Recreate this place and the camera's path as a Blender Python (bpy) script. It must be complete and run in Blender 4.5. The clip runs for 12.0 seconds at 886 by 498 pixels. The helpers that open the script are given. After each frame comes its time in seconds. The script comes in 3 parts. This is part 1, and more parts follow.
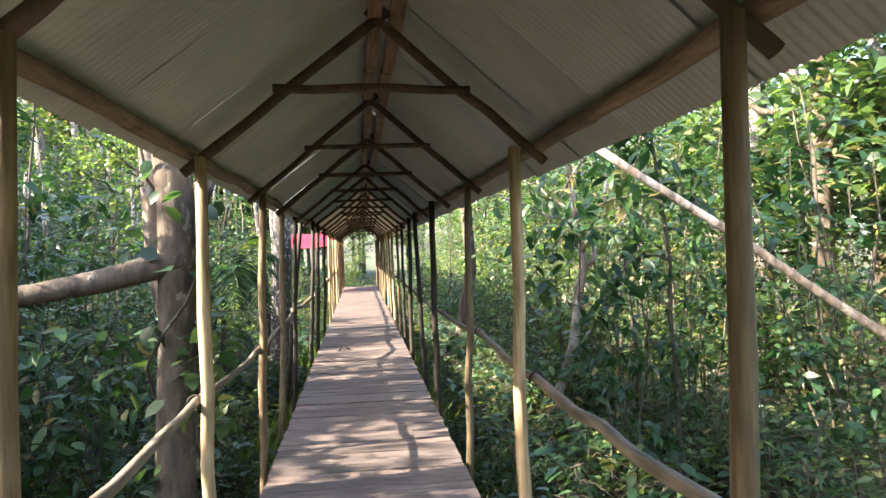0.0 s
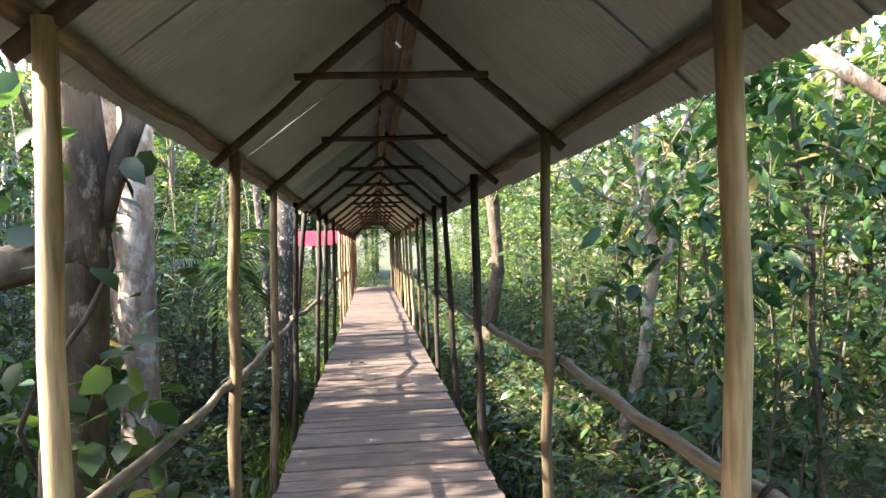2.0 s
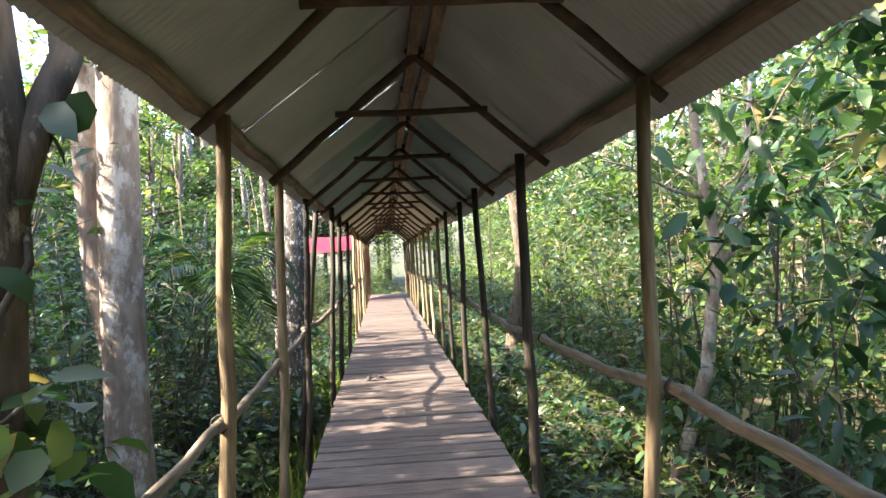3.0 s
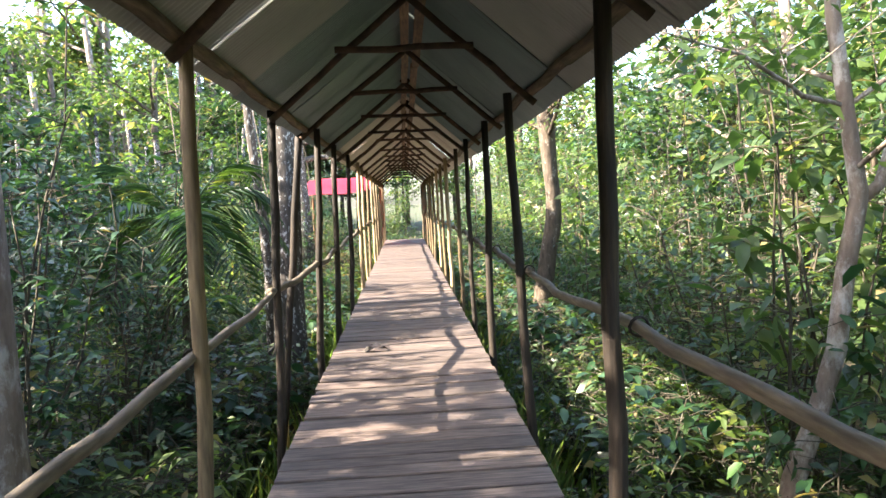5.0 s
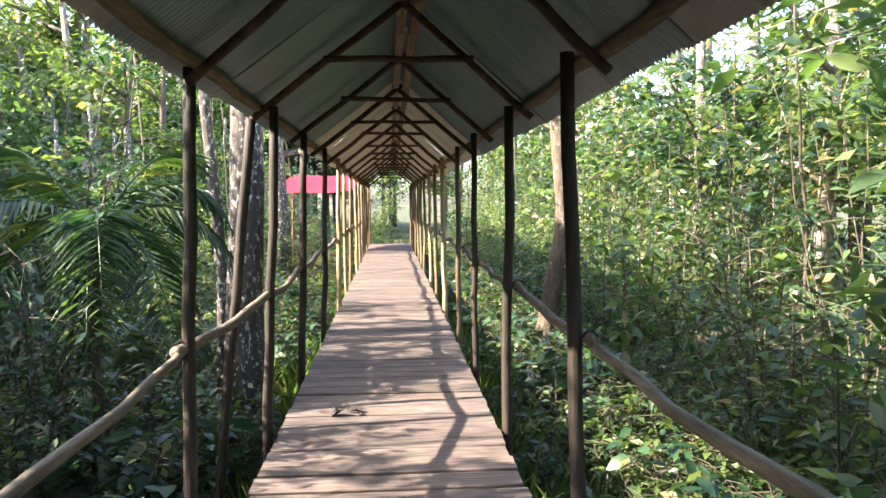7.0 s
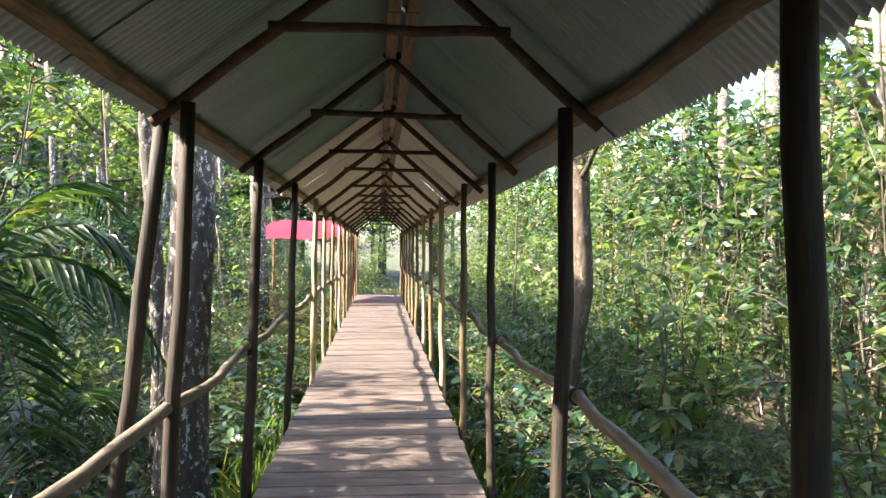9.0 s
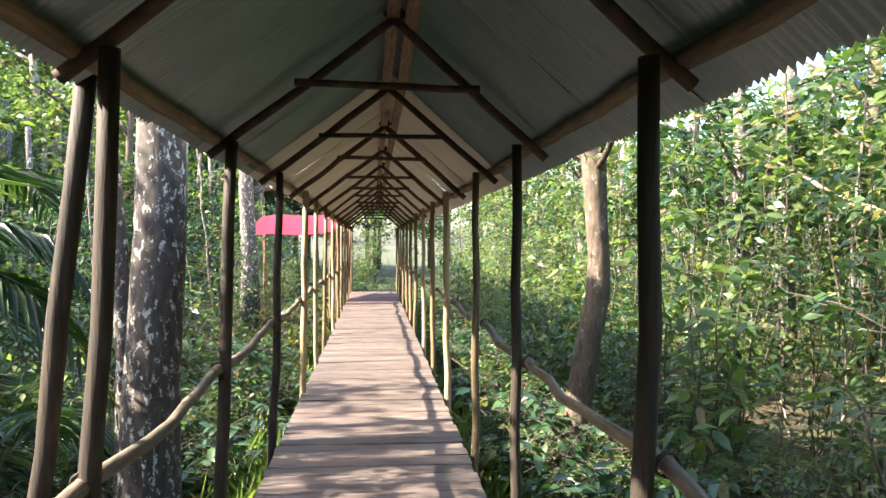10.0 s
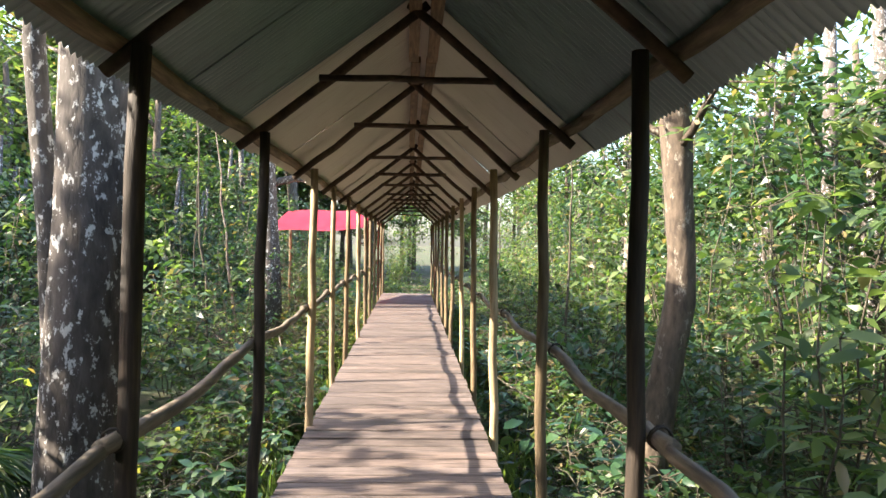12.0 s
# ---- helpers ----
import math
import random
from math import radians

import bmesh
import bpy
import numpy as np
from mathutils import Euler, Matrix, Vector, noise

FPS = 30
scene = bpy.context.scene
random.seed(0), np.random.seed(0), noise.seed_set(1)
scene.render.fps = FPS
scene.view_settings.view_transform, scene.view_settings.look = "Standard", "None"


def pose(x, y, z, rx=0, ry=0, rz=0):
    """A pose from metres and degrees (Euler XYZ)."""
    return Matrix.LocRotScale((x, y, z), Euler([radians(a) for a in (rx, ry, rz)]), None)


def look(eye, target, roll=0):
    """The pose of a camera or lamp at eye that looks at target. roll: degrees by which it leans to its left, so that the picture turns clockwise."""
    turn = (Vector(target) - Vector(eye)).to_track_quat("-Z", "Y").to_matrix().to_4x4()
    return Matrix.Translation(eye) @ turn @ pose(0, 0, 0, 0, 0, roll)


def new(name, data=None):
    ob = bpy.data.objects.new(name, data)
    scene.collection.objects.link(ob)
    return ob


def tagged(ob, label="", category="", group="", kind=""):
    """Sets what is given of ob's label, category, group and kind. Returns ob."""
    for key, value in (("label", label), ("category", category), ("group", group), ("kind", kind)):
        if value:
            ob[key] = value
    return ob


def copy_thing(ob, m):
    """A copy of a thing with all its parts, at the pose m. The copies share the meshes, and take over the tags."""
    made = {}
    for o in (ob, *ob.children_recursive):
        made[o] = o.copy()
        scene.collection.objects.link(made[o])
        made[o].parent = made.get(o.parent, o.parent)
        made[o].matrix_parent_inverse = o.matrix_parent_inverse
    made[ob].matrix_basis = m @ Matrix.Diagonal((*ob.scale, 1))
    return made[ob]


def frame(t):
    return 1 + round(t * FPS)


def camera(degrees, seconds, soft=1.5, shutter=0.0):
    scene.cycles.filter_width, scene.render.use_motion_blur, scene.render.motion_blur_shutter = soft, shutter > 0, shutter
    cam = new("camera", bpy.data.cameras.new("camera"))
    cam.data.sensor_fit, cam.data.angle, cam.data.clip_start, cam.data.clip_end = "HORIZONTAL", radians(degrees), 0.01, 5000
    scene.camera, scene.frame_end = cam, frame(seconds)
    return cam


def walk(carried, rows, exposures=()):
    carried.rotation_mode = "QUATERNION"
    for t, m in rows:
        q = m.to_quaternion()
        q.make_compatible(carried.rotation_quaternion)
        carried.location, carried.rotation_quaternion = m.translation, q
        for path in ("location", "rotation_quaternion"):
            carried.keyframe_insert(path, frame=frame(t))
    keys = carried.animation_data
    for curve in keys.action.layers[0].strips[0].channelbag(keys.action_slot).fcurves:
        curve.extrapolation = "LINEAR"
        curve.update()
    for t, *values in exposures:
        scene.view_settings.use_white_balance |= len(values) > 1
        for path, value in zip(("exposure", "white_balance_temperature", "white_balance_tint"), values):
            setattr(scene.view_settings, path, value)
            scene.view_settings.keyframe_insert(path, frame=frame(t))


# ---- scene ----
cam = camera(63.8, 12.0)
PATH = [
    (0, (-0.001, -1.198, 1.601), (0.233, 0.789, 1.597), -1.7),
    (0.5, (-0.044, -0.682, 1.604), (0.163, 1.305, 1.679), -2.1),
    (1, (-0.022, -0.254, 1.622), (0.261, 1.725, 1.666), -1.5),
    (1.5, (0.002, 0.265, 1.558), (0.218, 2.249, 1.687), -1.8),
    (2, (-0.037, 0.705, 1.533), (0.162, 2.695, 1.529), -1.7),
    (2.5, (0.018, 1.181, 1.509), (0.225, 3.17, 1.519), -2.1),
    (3, (-0.13, 1.657, 1.476), (0.038, 3.65, 1.491), -2.7),
    (3.2, (-0.159, 1.769, 1.524), (0.038, 3.759, 1.5), -3.3),
    (4.8, (0.026, 3.434, 1.418), (0.157, 5.428, 1.34), -3.2),
    (5, (0.033, 3.587, 1.404), (0.138, 5.58, 1.266), -2.6),
    (5.5, (0.019, 3.98, 1.435), (0.201, 5.962, 1.241), -2.1),
    (6, (0.062, 4.492, 1.467), (0.073, 6.489, 1.369), -1.5),
    (6.5, (0.01, 4.902, 1.448), (0.252, 6.883, 1.313), -1.8),
    (7, (0.027, 5.39, 1.482), (0.174, 7.38, 1.348), -0.2),
    (7.2, (0.017, 5.54, 1.461), (0.138, 7.536, 1.43), 0.1),
    (8.8, (0.003, 6.969, 1.484), (0.201, 8.957, 1.389), 0.7),
    (9, (0.055, 7.136, 1.518), (0.231, 9.128, 1.518), 0.7),
    (9.5, (0.013, 7.552, 1.547), (0.147, 9.548, 1.559), 0.3),
    (10, (0.022, 7.977, 1.557), (0.214, 9.968, 1.54), 0.5),
    (10.5, (-0.002, 8.372, 1.529), (0.219, 10.358, 1.448), 0.8),
    (11, (0.008, 8.788, 1.504), (0.195, 10.778, 1.438), 0.9),
    (11.5, (0.05, 9.191, 1.49), (0.11, 11.189, 1.427), 1.2),
    (12, (0.093, 9.605, 1.499), (0.186, 11.603, 1.482), 1.0),
]
walk(cam, [(t, look(eye, target, roll)) for t, eye, target, roll in PATH],
     exposures=[(0, 2.92), (5, 2.9), (7, 2.8), (9.5, 2.76), (10.5, 2.74), (12, 2.45)])

SUN_WAY = Vector((1.0, 0.15, -0.70)).normalized()   # the way the sunlight travels

world = bpy.data.worlds.new("sky")
scene.world = world
world.use_nodes = True
wn = world.node_tree
sky = wn.nodes.new("ShaderNodeTexSky")
sky.sky_type, sky.sun_disc = "NISHITA", False
sky.sun_elevation = math.asin(-SUN_WAY.z)
sky.sun_rotation = math.atan2(-SUN_WAY.x, -SUN_WAY.y)
sky.air_density, sky.dust_density = 1.0, 2.5
wn.links.new(sky.outputs[0], wn.nodes["Background"].inputs[0])
wn.nodes["Background"].inputs[1].default_value = 0.15
sun = new("sun", bpy.data.lights.new("sun", "SUN"))
sun.data.energy, sun.data.angle, sun.data.color = 5.0, radians(0.6), (1.0, 0.89, 0.72)
sun.matrix_world = look((0, 0, 0), SUN_WAY)


# ---- materials ----
def material(name):
    m = bpy.data.materials.new(name)
    m.use_nodes = True
    nt = m.node_tree
    return m, nt, nt.nodes["Principled BSDF"]


def ramp(nt, fac, stops):
    r = nt.nodes.new("ShaderNodeValToRGB")
    while len(r.color_ramp.elements) < len(stops):
        r.color_ramp.elements.new(0.5)
    for e, (p, c) in zip(r.color_ramp.elements, stops):
        e.position, e.color = p, (*c, 1)
    nt.links.new(fac, r.inputs[0])
    return r.outputs[0]


def noise_tex(nt, scale, detail=5, stretch=(1, 1, 1), rough=0.6, shift=True):
    tc = nt.nodes.new("ShaderNodeTexCoord")
    mp = nt.nodes.new("ShaderNodeMapping")
    mp.inputs["Scale"].default_value = stretch
    nt.links.new(tc.outputs["Object"], mp.inputs[0])
    n = nt.nodes.new("ShaderNodeTexNoise")
    n.inputs["Scale"].default_value, n.inputs["Detail"].default_value, n.inputs["Roughness"].default_value = scale, detail, rough
    if shift:
        oi = nt.nodes.new("ShaderNodeObjectInfo")
        mul = nt.nodes.new("ShaderNodeMath")
        mul.operation, mul.inputs[1].default_value = "MULTIPLY", 37.0
        nt.links.new(oi.outputs["Random"], mul.inputs[0])
        comb = nt.nodes.new("ShaderNodeCombineXYZ")
        for i in range(3):
            nt.links.new(mul.outputs[0], comb.inputs[i])
        nt.links.new(comb.outputs[0], mp.inputs["Location"])
    nt.links.new(mp.outputs[0], n.inputs["Vector"])
    return n.outputs["Fac"]


def mix(nt, fac, a, b, mode="MIX"):
    m = nt.nodes.new("ShaderNodeMix")
    m.data_type, m.blend_type = "RGBA", mode
    for s, v in ((m.inputs[0], fac), (m.inputs[6], a), (m.inputs[7], b)):
        if isinstance(v, (int, float)):
            s.default_value = v
        elif isinstance(v, tuple):
            s.default_value = (*v, 1)
        else:
            nt.links.new(v, s)
    return m.outputs[2]


def bump(nt, bsdf, height, strength, distance=0.01):
    b = nt.nodes.new("ShaderNodeBump")
    b.inputs["Strength"].default_value, b.inputs["Distance"].default_value = strength, distance
    nt.links.new(height, b.inputs["Height"])
    nt.links.new(b.outputs[0], bsdf.inputs["Normal"])


def wood(name, dark, mid, light, stretch=(14, 14, 1.2), rough=0.75, strength=0.5, by_object=0.5):
    """Weathered wood, grain along the stretched axis, each piece of its own tone."""
    m, nt, p = material(name)
    grain = noise_tex(nt, 4, 6, stretch)
    stain = noise_tex(nt, 2.2, 3)
    col = ramp(nt, grain, ((0.3, dark), (0.52, mid), (0.75, light)))
    blot = ramp(nt, stain, ((0.35, (0.5, 0.5, 0.5)), (0.65, (1.1, 1.1, 1.1))))
    col = mix(nt, 0.7, col, blot, "MULTIPLY")
    oi = nt.nodes.new("ShaderNodeObjectInfo")
    tone = ramp(nt, oi.outputs["Random"], ((0.0, (0.6, 0.58, 0.56)), (0.5, (1, 1, 1)), (1.0, (1.25, 1.15, 1.05))))
    col = mix(nt, by_object, col, tone, "MULTIPLY")
    nt.links.new(col, p.inputs["Base Color"])
    p.inputs["Roughness"].default_value = rough
    bump(nt, p, grain, strength, 0.006)
    return m


def leaf(name, dark, mid, light, gloss=0.45, glow=0.45):
    """A leaf that lets part of the light through; every leaf has its own green."""
    m, nt, p = material(name)
    geo = nt.nodes.new("ShaderNodeNewGeometry")
    oi = nt.nodes.new("ShaderNodeObjectInfo")
    col = ramp(nt, geo.outputs["Random Per Island"], ((0.0, dark), (0.55, mid), (0.93, light), (0.965, (0.24, 0.2, 0.09)), (1.0, (0.22, 0.15, 0.08))))
    tone = ramp(nt, oi.outputs["Random"], ((0.0, (0.65, 0.72, 0.8)), (0.5, (1, 1, 1)), (1.0, (1.3, 1.2, 0.7))))
    col = mix(nt, 0.8, col, tone, "MULTIPLY")
    nt.links.new(col, p.inputs["Base Color"])
    p.inputs["Roughness"].default_value = gloss
    tr = nt.nodes.new("ShaderNodeBsdfTranslucent")
    nt.links.new(mix(nt, 1.0, col, (1.5, 1.65, 0.85), "MULTIPLY"), tr.inputs[0])
    ms = nt.nodes.new("ShaderNodeMixShader")
    ms.inputs[0].default_value = glow
    nt.links.new(p.outputs[0], ms.inputs[1])
    nt.links.new(tr.outputs[0], ms.inputs[2])
    nt.links.new(ms.outputs[0], nt.nodes["Material Output"].inputs[0])
    return m


def bark(name, base, dark, patch, low=0.56, high=0.62, scale=9):
    m, nt, p = material(name)
    fine = noise_tex(nt, 16, 6, (1, 1, 0.35))
    spots = noise_tex(nt, scale, 9, (1, 1, 0.6), 0.72)
    col = ramp(nt, fine, ((0.3, dark), (0.7, base)))
    mask = ramp(nt, spots, ((low, (0, 0, 0)), (high, (1, 1, 1))))
    col = mix(nt, mask, col, patch)
    nt.links.new(col, p.inputs["Base Color"])
    p.inputs["Roughness"].default_value = 0.9
    bump(nt, p, fine, 0.9, 0.02)
    return m


PLANK = wood("weathered_plank", (0.05, 0.038, 0.035), (0.142, 0.108, 0.098), (0.255, 0.198, 0.175), (1.2, 16, 14), 0.7, 0.5, 0.75)
PLANK_SIDE = wood("beam_wood", (0.05, 0.035, 0.025), (0.12, 0.085, 0.06), (0.2, 0.15, 0.11), (14, 1.2, 14))
POLE_TAN = wood("tan_pole", (0.09, 0.06, 0.034), (0.19, 0.135, 0.075), (0.29, 0.21, 0.12))
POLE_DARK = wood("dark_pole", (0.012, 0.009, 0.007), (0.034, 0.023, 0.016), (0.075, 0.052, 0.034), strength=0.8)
# pale wood for the sunlit posts: sunshine is put into the colour
POLE_SUNLIT = wood("sunlit_pale_pole", (0.26, 0.18, 0.10), (0.43, 0.32, 0.19), (0.56, 0.44, 0.28))
RAIL_WOOD = wood("rail_pole", (0.09, 0.068, 0.05), (0.19, 0.15, 0.11), (0.31, 0.25, 0.185), (14, 1.2, 14))
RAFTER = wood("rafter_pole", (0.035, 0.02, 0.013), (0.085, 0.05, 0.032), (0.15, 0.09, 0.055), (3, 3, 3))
PURLIN = wood("purlin_pole", (0.12, 0.08, 0.05), (0.24, 0.165, 0.11), (0.36, 0.26, 0.17), (14, 1.2, 14))
RIDGE = wood("ridge_board", (0.10, 0.055, 0.03), (0.25, 0.15, 0.085), (0.38, 0.25, 0.15), (14, 1.0, 14))

def sheet_material(name, low, high, rust, rough, metal):
    m, nt, p = material(name)
    tone = noise_tex(nt, 1.4, 4)
    streak = noise_tex(nt, 5, 5, (0.6, 6, 0.6))
    col = ramp(nt, tone, ((0.3, low), (0.7, high)))
    col = mix(nt, ramp(nt, streak, ((0.55, (0, 0, 0)), (0.85, (0.6, 0.6, 0.6)))), col, rust)
    nt.links.new(col, p.inputs["Base Color"])
    p.inputs["Roughness"].default_value, p.inputs["Metallic"].default_value = rough, metal
    bump(nt, p, tone, 0.15, 0.02)
    return m


SHEET = sheet_material("weathered_sheet", (0.33, 0.335, 0.315), (0.47, 0.47, 0.44), (0.25, 0.17, 0.12), 0.5, 0.1)
SHEET_GREEN = sheet_material("green_grey_sheet", (0.25, 0.31, 0.315), (0.37, 0.44, 0.445), (0.17, 0.14, 0.11), 0.35, 0.3)
# paler sheets, raised further to stand in for light bounced off the sunny deck
SHEET_PALE_LIT = sheet_material("pale_bounce_lit_sheet", (0.62, 0.56, 0.5), (0.75, 0.69, 0.62), (0.48, 0.36, 0.27), 0.5, 0.0)

TARP, nt, p = material("red_tarpaulin")
fold = noise_tex(nt, 3, 4)
nt.links.new(ramp(nt, fold, ((0.3, (0.5, 0.015, 0.04)), (0.7, (0.75, 0.05, 0.1)))), p.inputs["Base Color"])
p.inputs["Roughness"].default_value = 0.5
tr = nt.nodes.new("ShaderNodeBsdfTranslucent")
tr.inputs[0].default_value = (0.85, 0.07, 0.11, 1)
ms = nt.nodes.new("ShaderNodeMixShader")
ms.inputs[0].default_value = 0.5
nt.links.new(p.outputs[0], ms.inputs[1])
nt.links.new(tr.outputs[0], ms.inputs[2])
nt.links.new(ms.outputs[0], nt.nodes["Material Output"].inputs[0])

SOIL, nt, p = material("forest_floor")
a = noise_tex(nt, 6, 8, shift=False)
b = noise_tex(nt, 0.5, 3, shift=False)
c1 = ramp(nt, a, ((0.3, (0.025, 0.018, 0.010)), (0.55, (0.075, 0.052, 0.028)), (0.75, (0.16, 0.11, 0.06))))
c2 = ramp(nt, a, ((0.3, (0.015, 0.03, 0.008)), (0.7, (0.06, 0.10, 0.025))))
nt.links.new(mix(nt, ramp(nt, b, ((0.4, (0, 0, 0)), (0.6, (1, 1, 1)))), c1, c2), p.inputs["Base Color"])
p.inputs["Roughness"].default_value = 0.95
bump(nt, p, a, 1.0, 0.05)

LEAF_MID = leaf("leaf_mid_green", (0.018, 0.042, 0.02), (0.042, 0.085, 0.034), (0.095, 0.145, 0.048), 0.36, 0.38)
LEAF_DARK = leaf("leaf_dark_green", (0.014, 0.038, 0.018), (0.029, 0.073, 0.032), (0.06, 0.12, 0.044), 0.38, 0.32)
LEAF_LIGHT = leaf("leaf_yellow_green", (0.05, 0.09, 0.03), (0.098, 0.15, 0.046), (0.18, 0.22, 0.075), 0.42, 0.46)
STEM = bark("stem_bark", (0.09, 0.075, 0.052), (0.04, 0.03, 0.02), (0.2, 0.19, 0.15))
BARK_PALE = bark("pale_bark", (0.27, 0.205, 0.16), (0.13, 0.092, 0.07), (0.42, 0.37, 0.33), 0.5, 0.6, 5)
BARK_LICHEN = bark("lichen_bark", (0.125, 0.105, 0.095), (0.04, 0.033, 0.03), (0.55, 0.54, 0.53), 0.56, 0.59, 20)
BARK_BROWN = bark("brown_bark", (0.135, 0.1, 0.072), (0.04, 0.028, 0.02), (0.3, 0.26, 0.21), 0.58, 0.66, 8)
DARK_LEAF = wood("dead_leaf", (0.012, 0.009, 0.007), (0.03, 0.022, 0.018), (0.06, 0.045, 0.03))


# ---- mesh tools ----
def mesh_of(name, verts, faces, mat, smooth=True):
    me = bpy.data.meshes.new(name)
    me.from_pydata([tuple(v) for v in verts], [], faces)
    me.materials.append(mat)
    if smooth:
        me.polygons.foreach_set("use_smooth", [True] * len(me.polygons))
    me.update()
    return me


def part(name, me, parent, label="", at=None):
    ob = new(name, me)
    ob.parent = parent
    if at is not None:
        ob.matrix_basis = at
    return tagged(ob, label)


def thing(name, place, label, category, group="", kind=""):
    ob = new(name)
    ob.empty_display_size = 0.1
    ob.location = place
    return tagged(ob, label, category, group, kind)


def tube_data(points, radii, seg=9, rough=0.0, rng=None, base=0):
    """Rings round a bent line, closed at both ends."""
    pts = [Vector(q) for q in points]
    verts, faces = [], []
    n = len(pts)
    side = None
    for i, q in enumerate(pts):
        way = (pts[min(i + 1, n - 1)] - pts[max(i - 1, 0)]).normalized()
        if side is None:
            side = way.orthogonal().normalized()
        side = (side - way * side.dot(way)).normalized()
        other = way.cross(side)
        for s in range(seg):
            a = 2 * math.pi * s / seg
            r = radii[i] * (1 + (rng.uniform(-rough, rough) if rng else 0))
            verts.append(q + side * math.cos(a) * r + other * math.sin(a) * r)
    for i in range(n - 1):
        for s in range(seg):
            t = (s + 1) % seg
            faces.append((base + i * seg + s, base + i * seg + t, base + (i + 1) * seg + t, base + (i + 1) * seg + s))
    faces.append(tuple(base + s for s in reversed(range(seg))))
    faces.append(tuple(base + (n - 1) * seg + s for s in range(seg)))
    return verts, faces


def tube(name, points, radii, mat, seg=9, rough=0.05, rng=None):
    v, f = tube_data(points, radii, seg, rough, rng)
    return mesh_of(name, v, f, mat)


def tubes(name, lines, mat, seg=6, rng=None):
    verts, faces = [], []
    for points, radii in lines:
        v, f = tube_data(points, radii, seg, 0.04 if rng else 0, rng, len(verts))
        verts += v
        faces += f
    return mesh_of(name, verts, faces, mat)


def wobbly(a, b, n, amount, rng, sag=0.0):
    a, b = Vector(a), Vector(b)
    out = []
    for i in range(n + 1):
        t = i / n
        w = math.sin(math.pi * t) ** 0.5 if 0 < t < 1 else 0
        out.append(a.lerp(b, t) + Vector((rng.uniform(-1, 1), rng.uniform(-1, 1), rng.uniform(-1, 1))) * amount * w
                   - Vector((0, 0, sag * 4 * t * (1 - t))))
    return out


def leaves_mesh(name, centres, sizes, mat, rs, aspect=0.42, droop=0.5, ways=None, lean=0.9, coarse=False, oval=False):
    """Many pointed leaves, each folded along its rib and bent at the tip: four triangles a leaf."""
    c = np.asarray(centres, float)
    n = len(c)
    s = np.asarray(sizes, float).reshape(n, 1)
    if ways is None:
        ang = rs.uniform(0, 2 * np.pi, n)
        ways = np.stack([np.cos(ang), np.sin(ang), rs.uniform(-droop - 0.3, 0.35, n)], 1)
    ways = ways / np.linalg.norm(ways, axis=1, keepdims=True)
    up = np.array([0, 0, 1.0]) + rs.normal(0, lean * 0.45, (n, 3))
    side = np.cross(ways, up)
    side /= np.linalg.norm(side, axis=1, keepdims=True) + 1e-9
    nor = np.cross(side, ways)
    w = aspect * s * rs.uniform(0.8, 1.2, (n, 1)) * 0.5
    v = np.empty((n, 5, 3))
    v[:, 0] = c
    v[:, 1] = c + ways * s * 0.42 + side * w + nor * s * 0.05
    v[:, 2] = c + ways * s * 0.42 - side * w + nor * s * 0.05
    v[:, 3] = c + ways * s * 0.5 - nor * s * 0.02
    v[:, 4] = c + ways * s - nor * s * (0.06 + 0.18 * rs.random((n, 1)))
    tri = np.array([[0, 3, 1], [0, 2, 3], [1, 3, 4], [3, 2, 4]])
    if coarse:
        v, tri = v[:, [0, 1, 2, 4]], np.array([[0, 2, 1], [1, 2, 3]])
    if oval:
        v = np.stack([c, c + ways * s * 0.24 + side * w * 0.85 + nor * s * 0.05, c + ways * s * 0.24 - side * w * 0.85 + nor * s * 0.05,
                      c + ways * s * 0.62 + side * w * 0.9 + nor * s * 0.01, c + ways * s * 0.62 - side * w * 0.9 + nor * s * 0.01,
                      v[:, 4], c + ways * s * 0.3, c + ways * s * 0.65 - nor * s * 0.04], 1)
        tri = np.array([[0, 6, 1], [0, 2, 6], [1, 6, 7], [1, 7, 3], [6, 2, 4], [6, 4, 7], [3, 7, 5], [7, 4, 5]])
    k = v.shape[1]
    f = (np.arange(n)[:, None, None] * k + tri).reshape(-1)
    me = bpy.data.meshes.new(name)
    me.vertices.add(n * k)
    me.vertices.foreach_set("co", v.reshape(-1))
    me.loops.add(len(f))
    me.loops.foreach_set("vertex_index", f.astype(np.int32))
    me.polygons.add(len(f) // 3)
    me.polygons.foreach_set("loop_start", np.arange(0, len(f), 3, dtype=np.int32))
    me.polygons.foreach_set("loop_total", np.full(len(f) // 3, 3, dtype=np.int32))
    me.materials.append(mat)
    me.update(calc_edges=True)
    return me


# ---- ground ----
def ground_z(x, y):
    z = -1.25 + 0.16 * noise.noise((x * 0.35, y * 0.35, 3.1)) + 0.4 * noise.noise((x * 0.06, y * 0.06, 8.2))
    z += 0.35 * min(1.0, max(0.0, (y - 24) / 12.0))
    return z


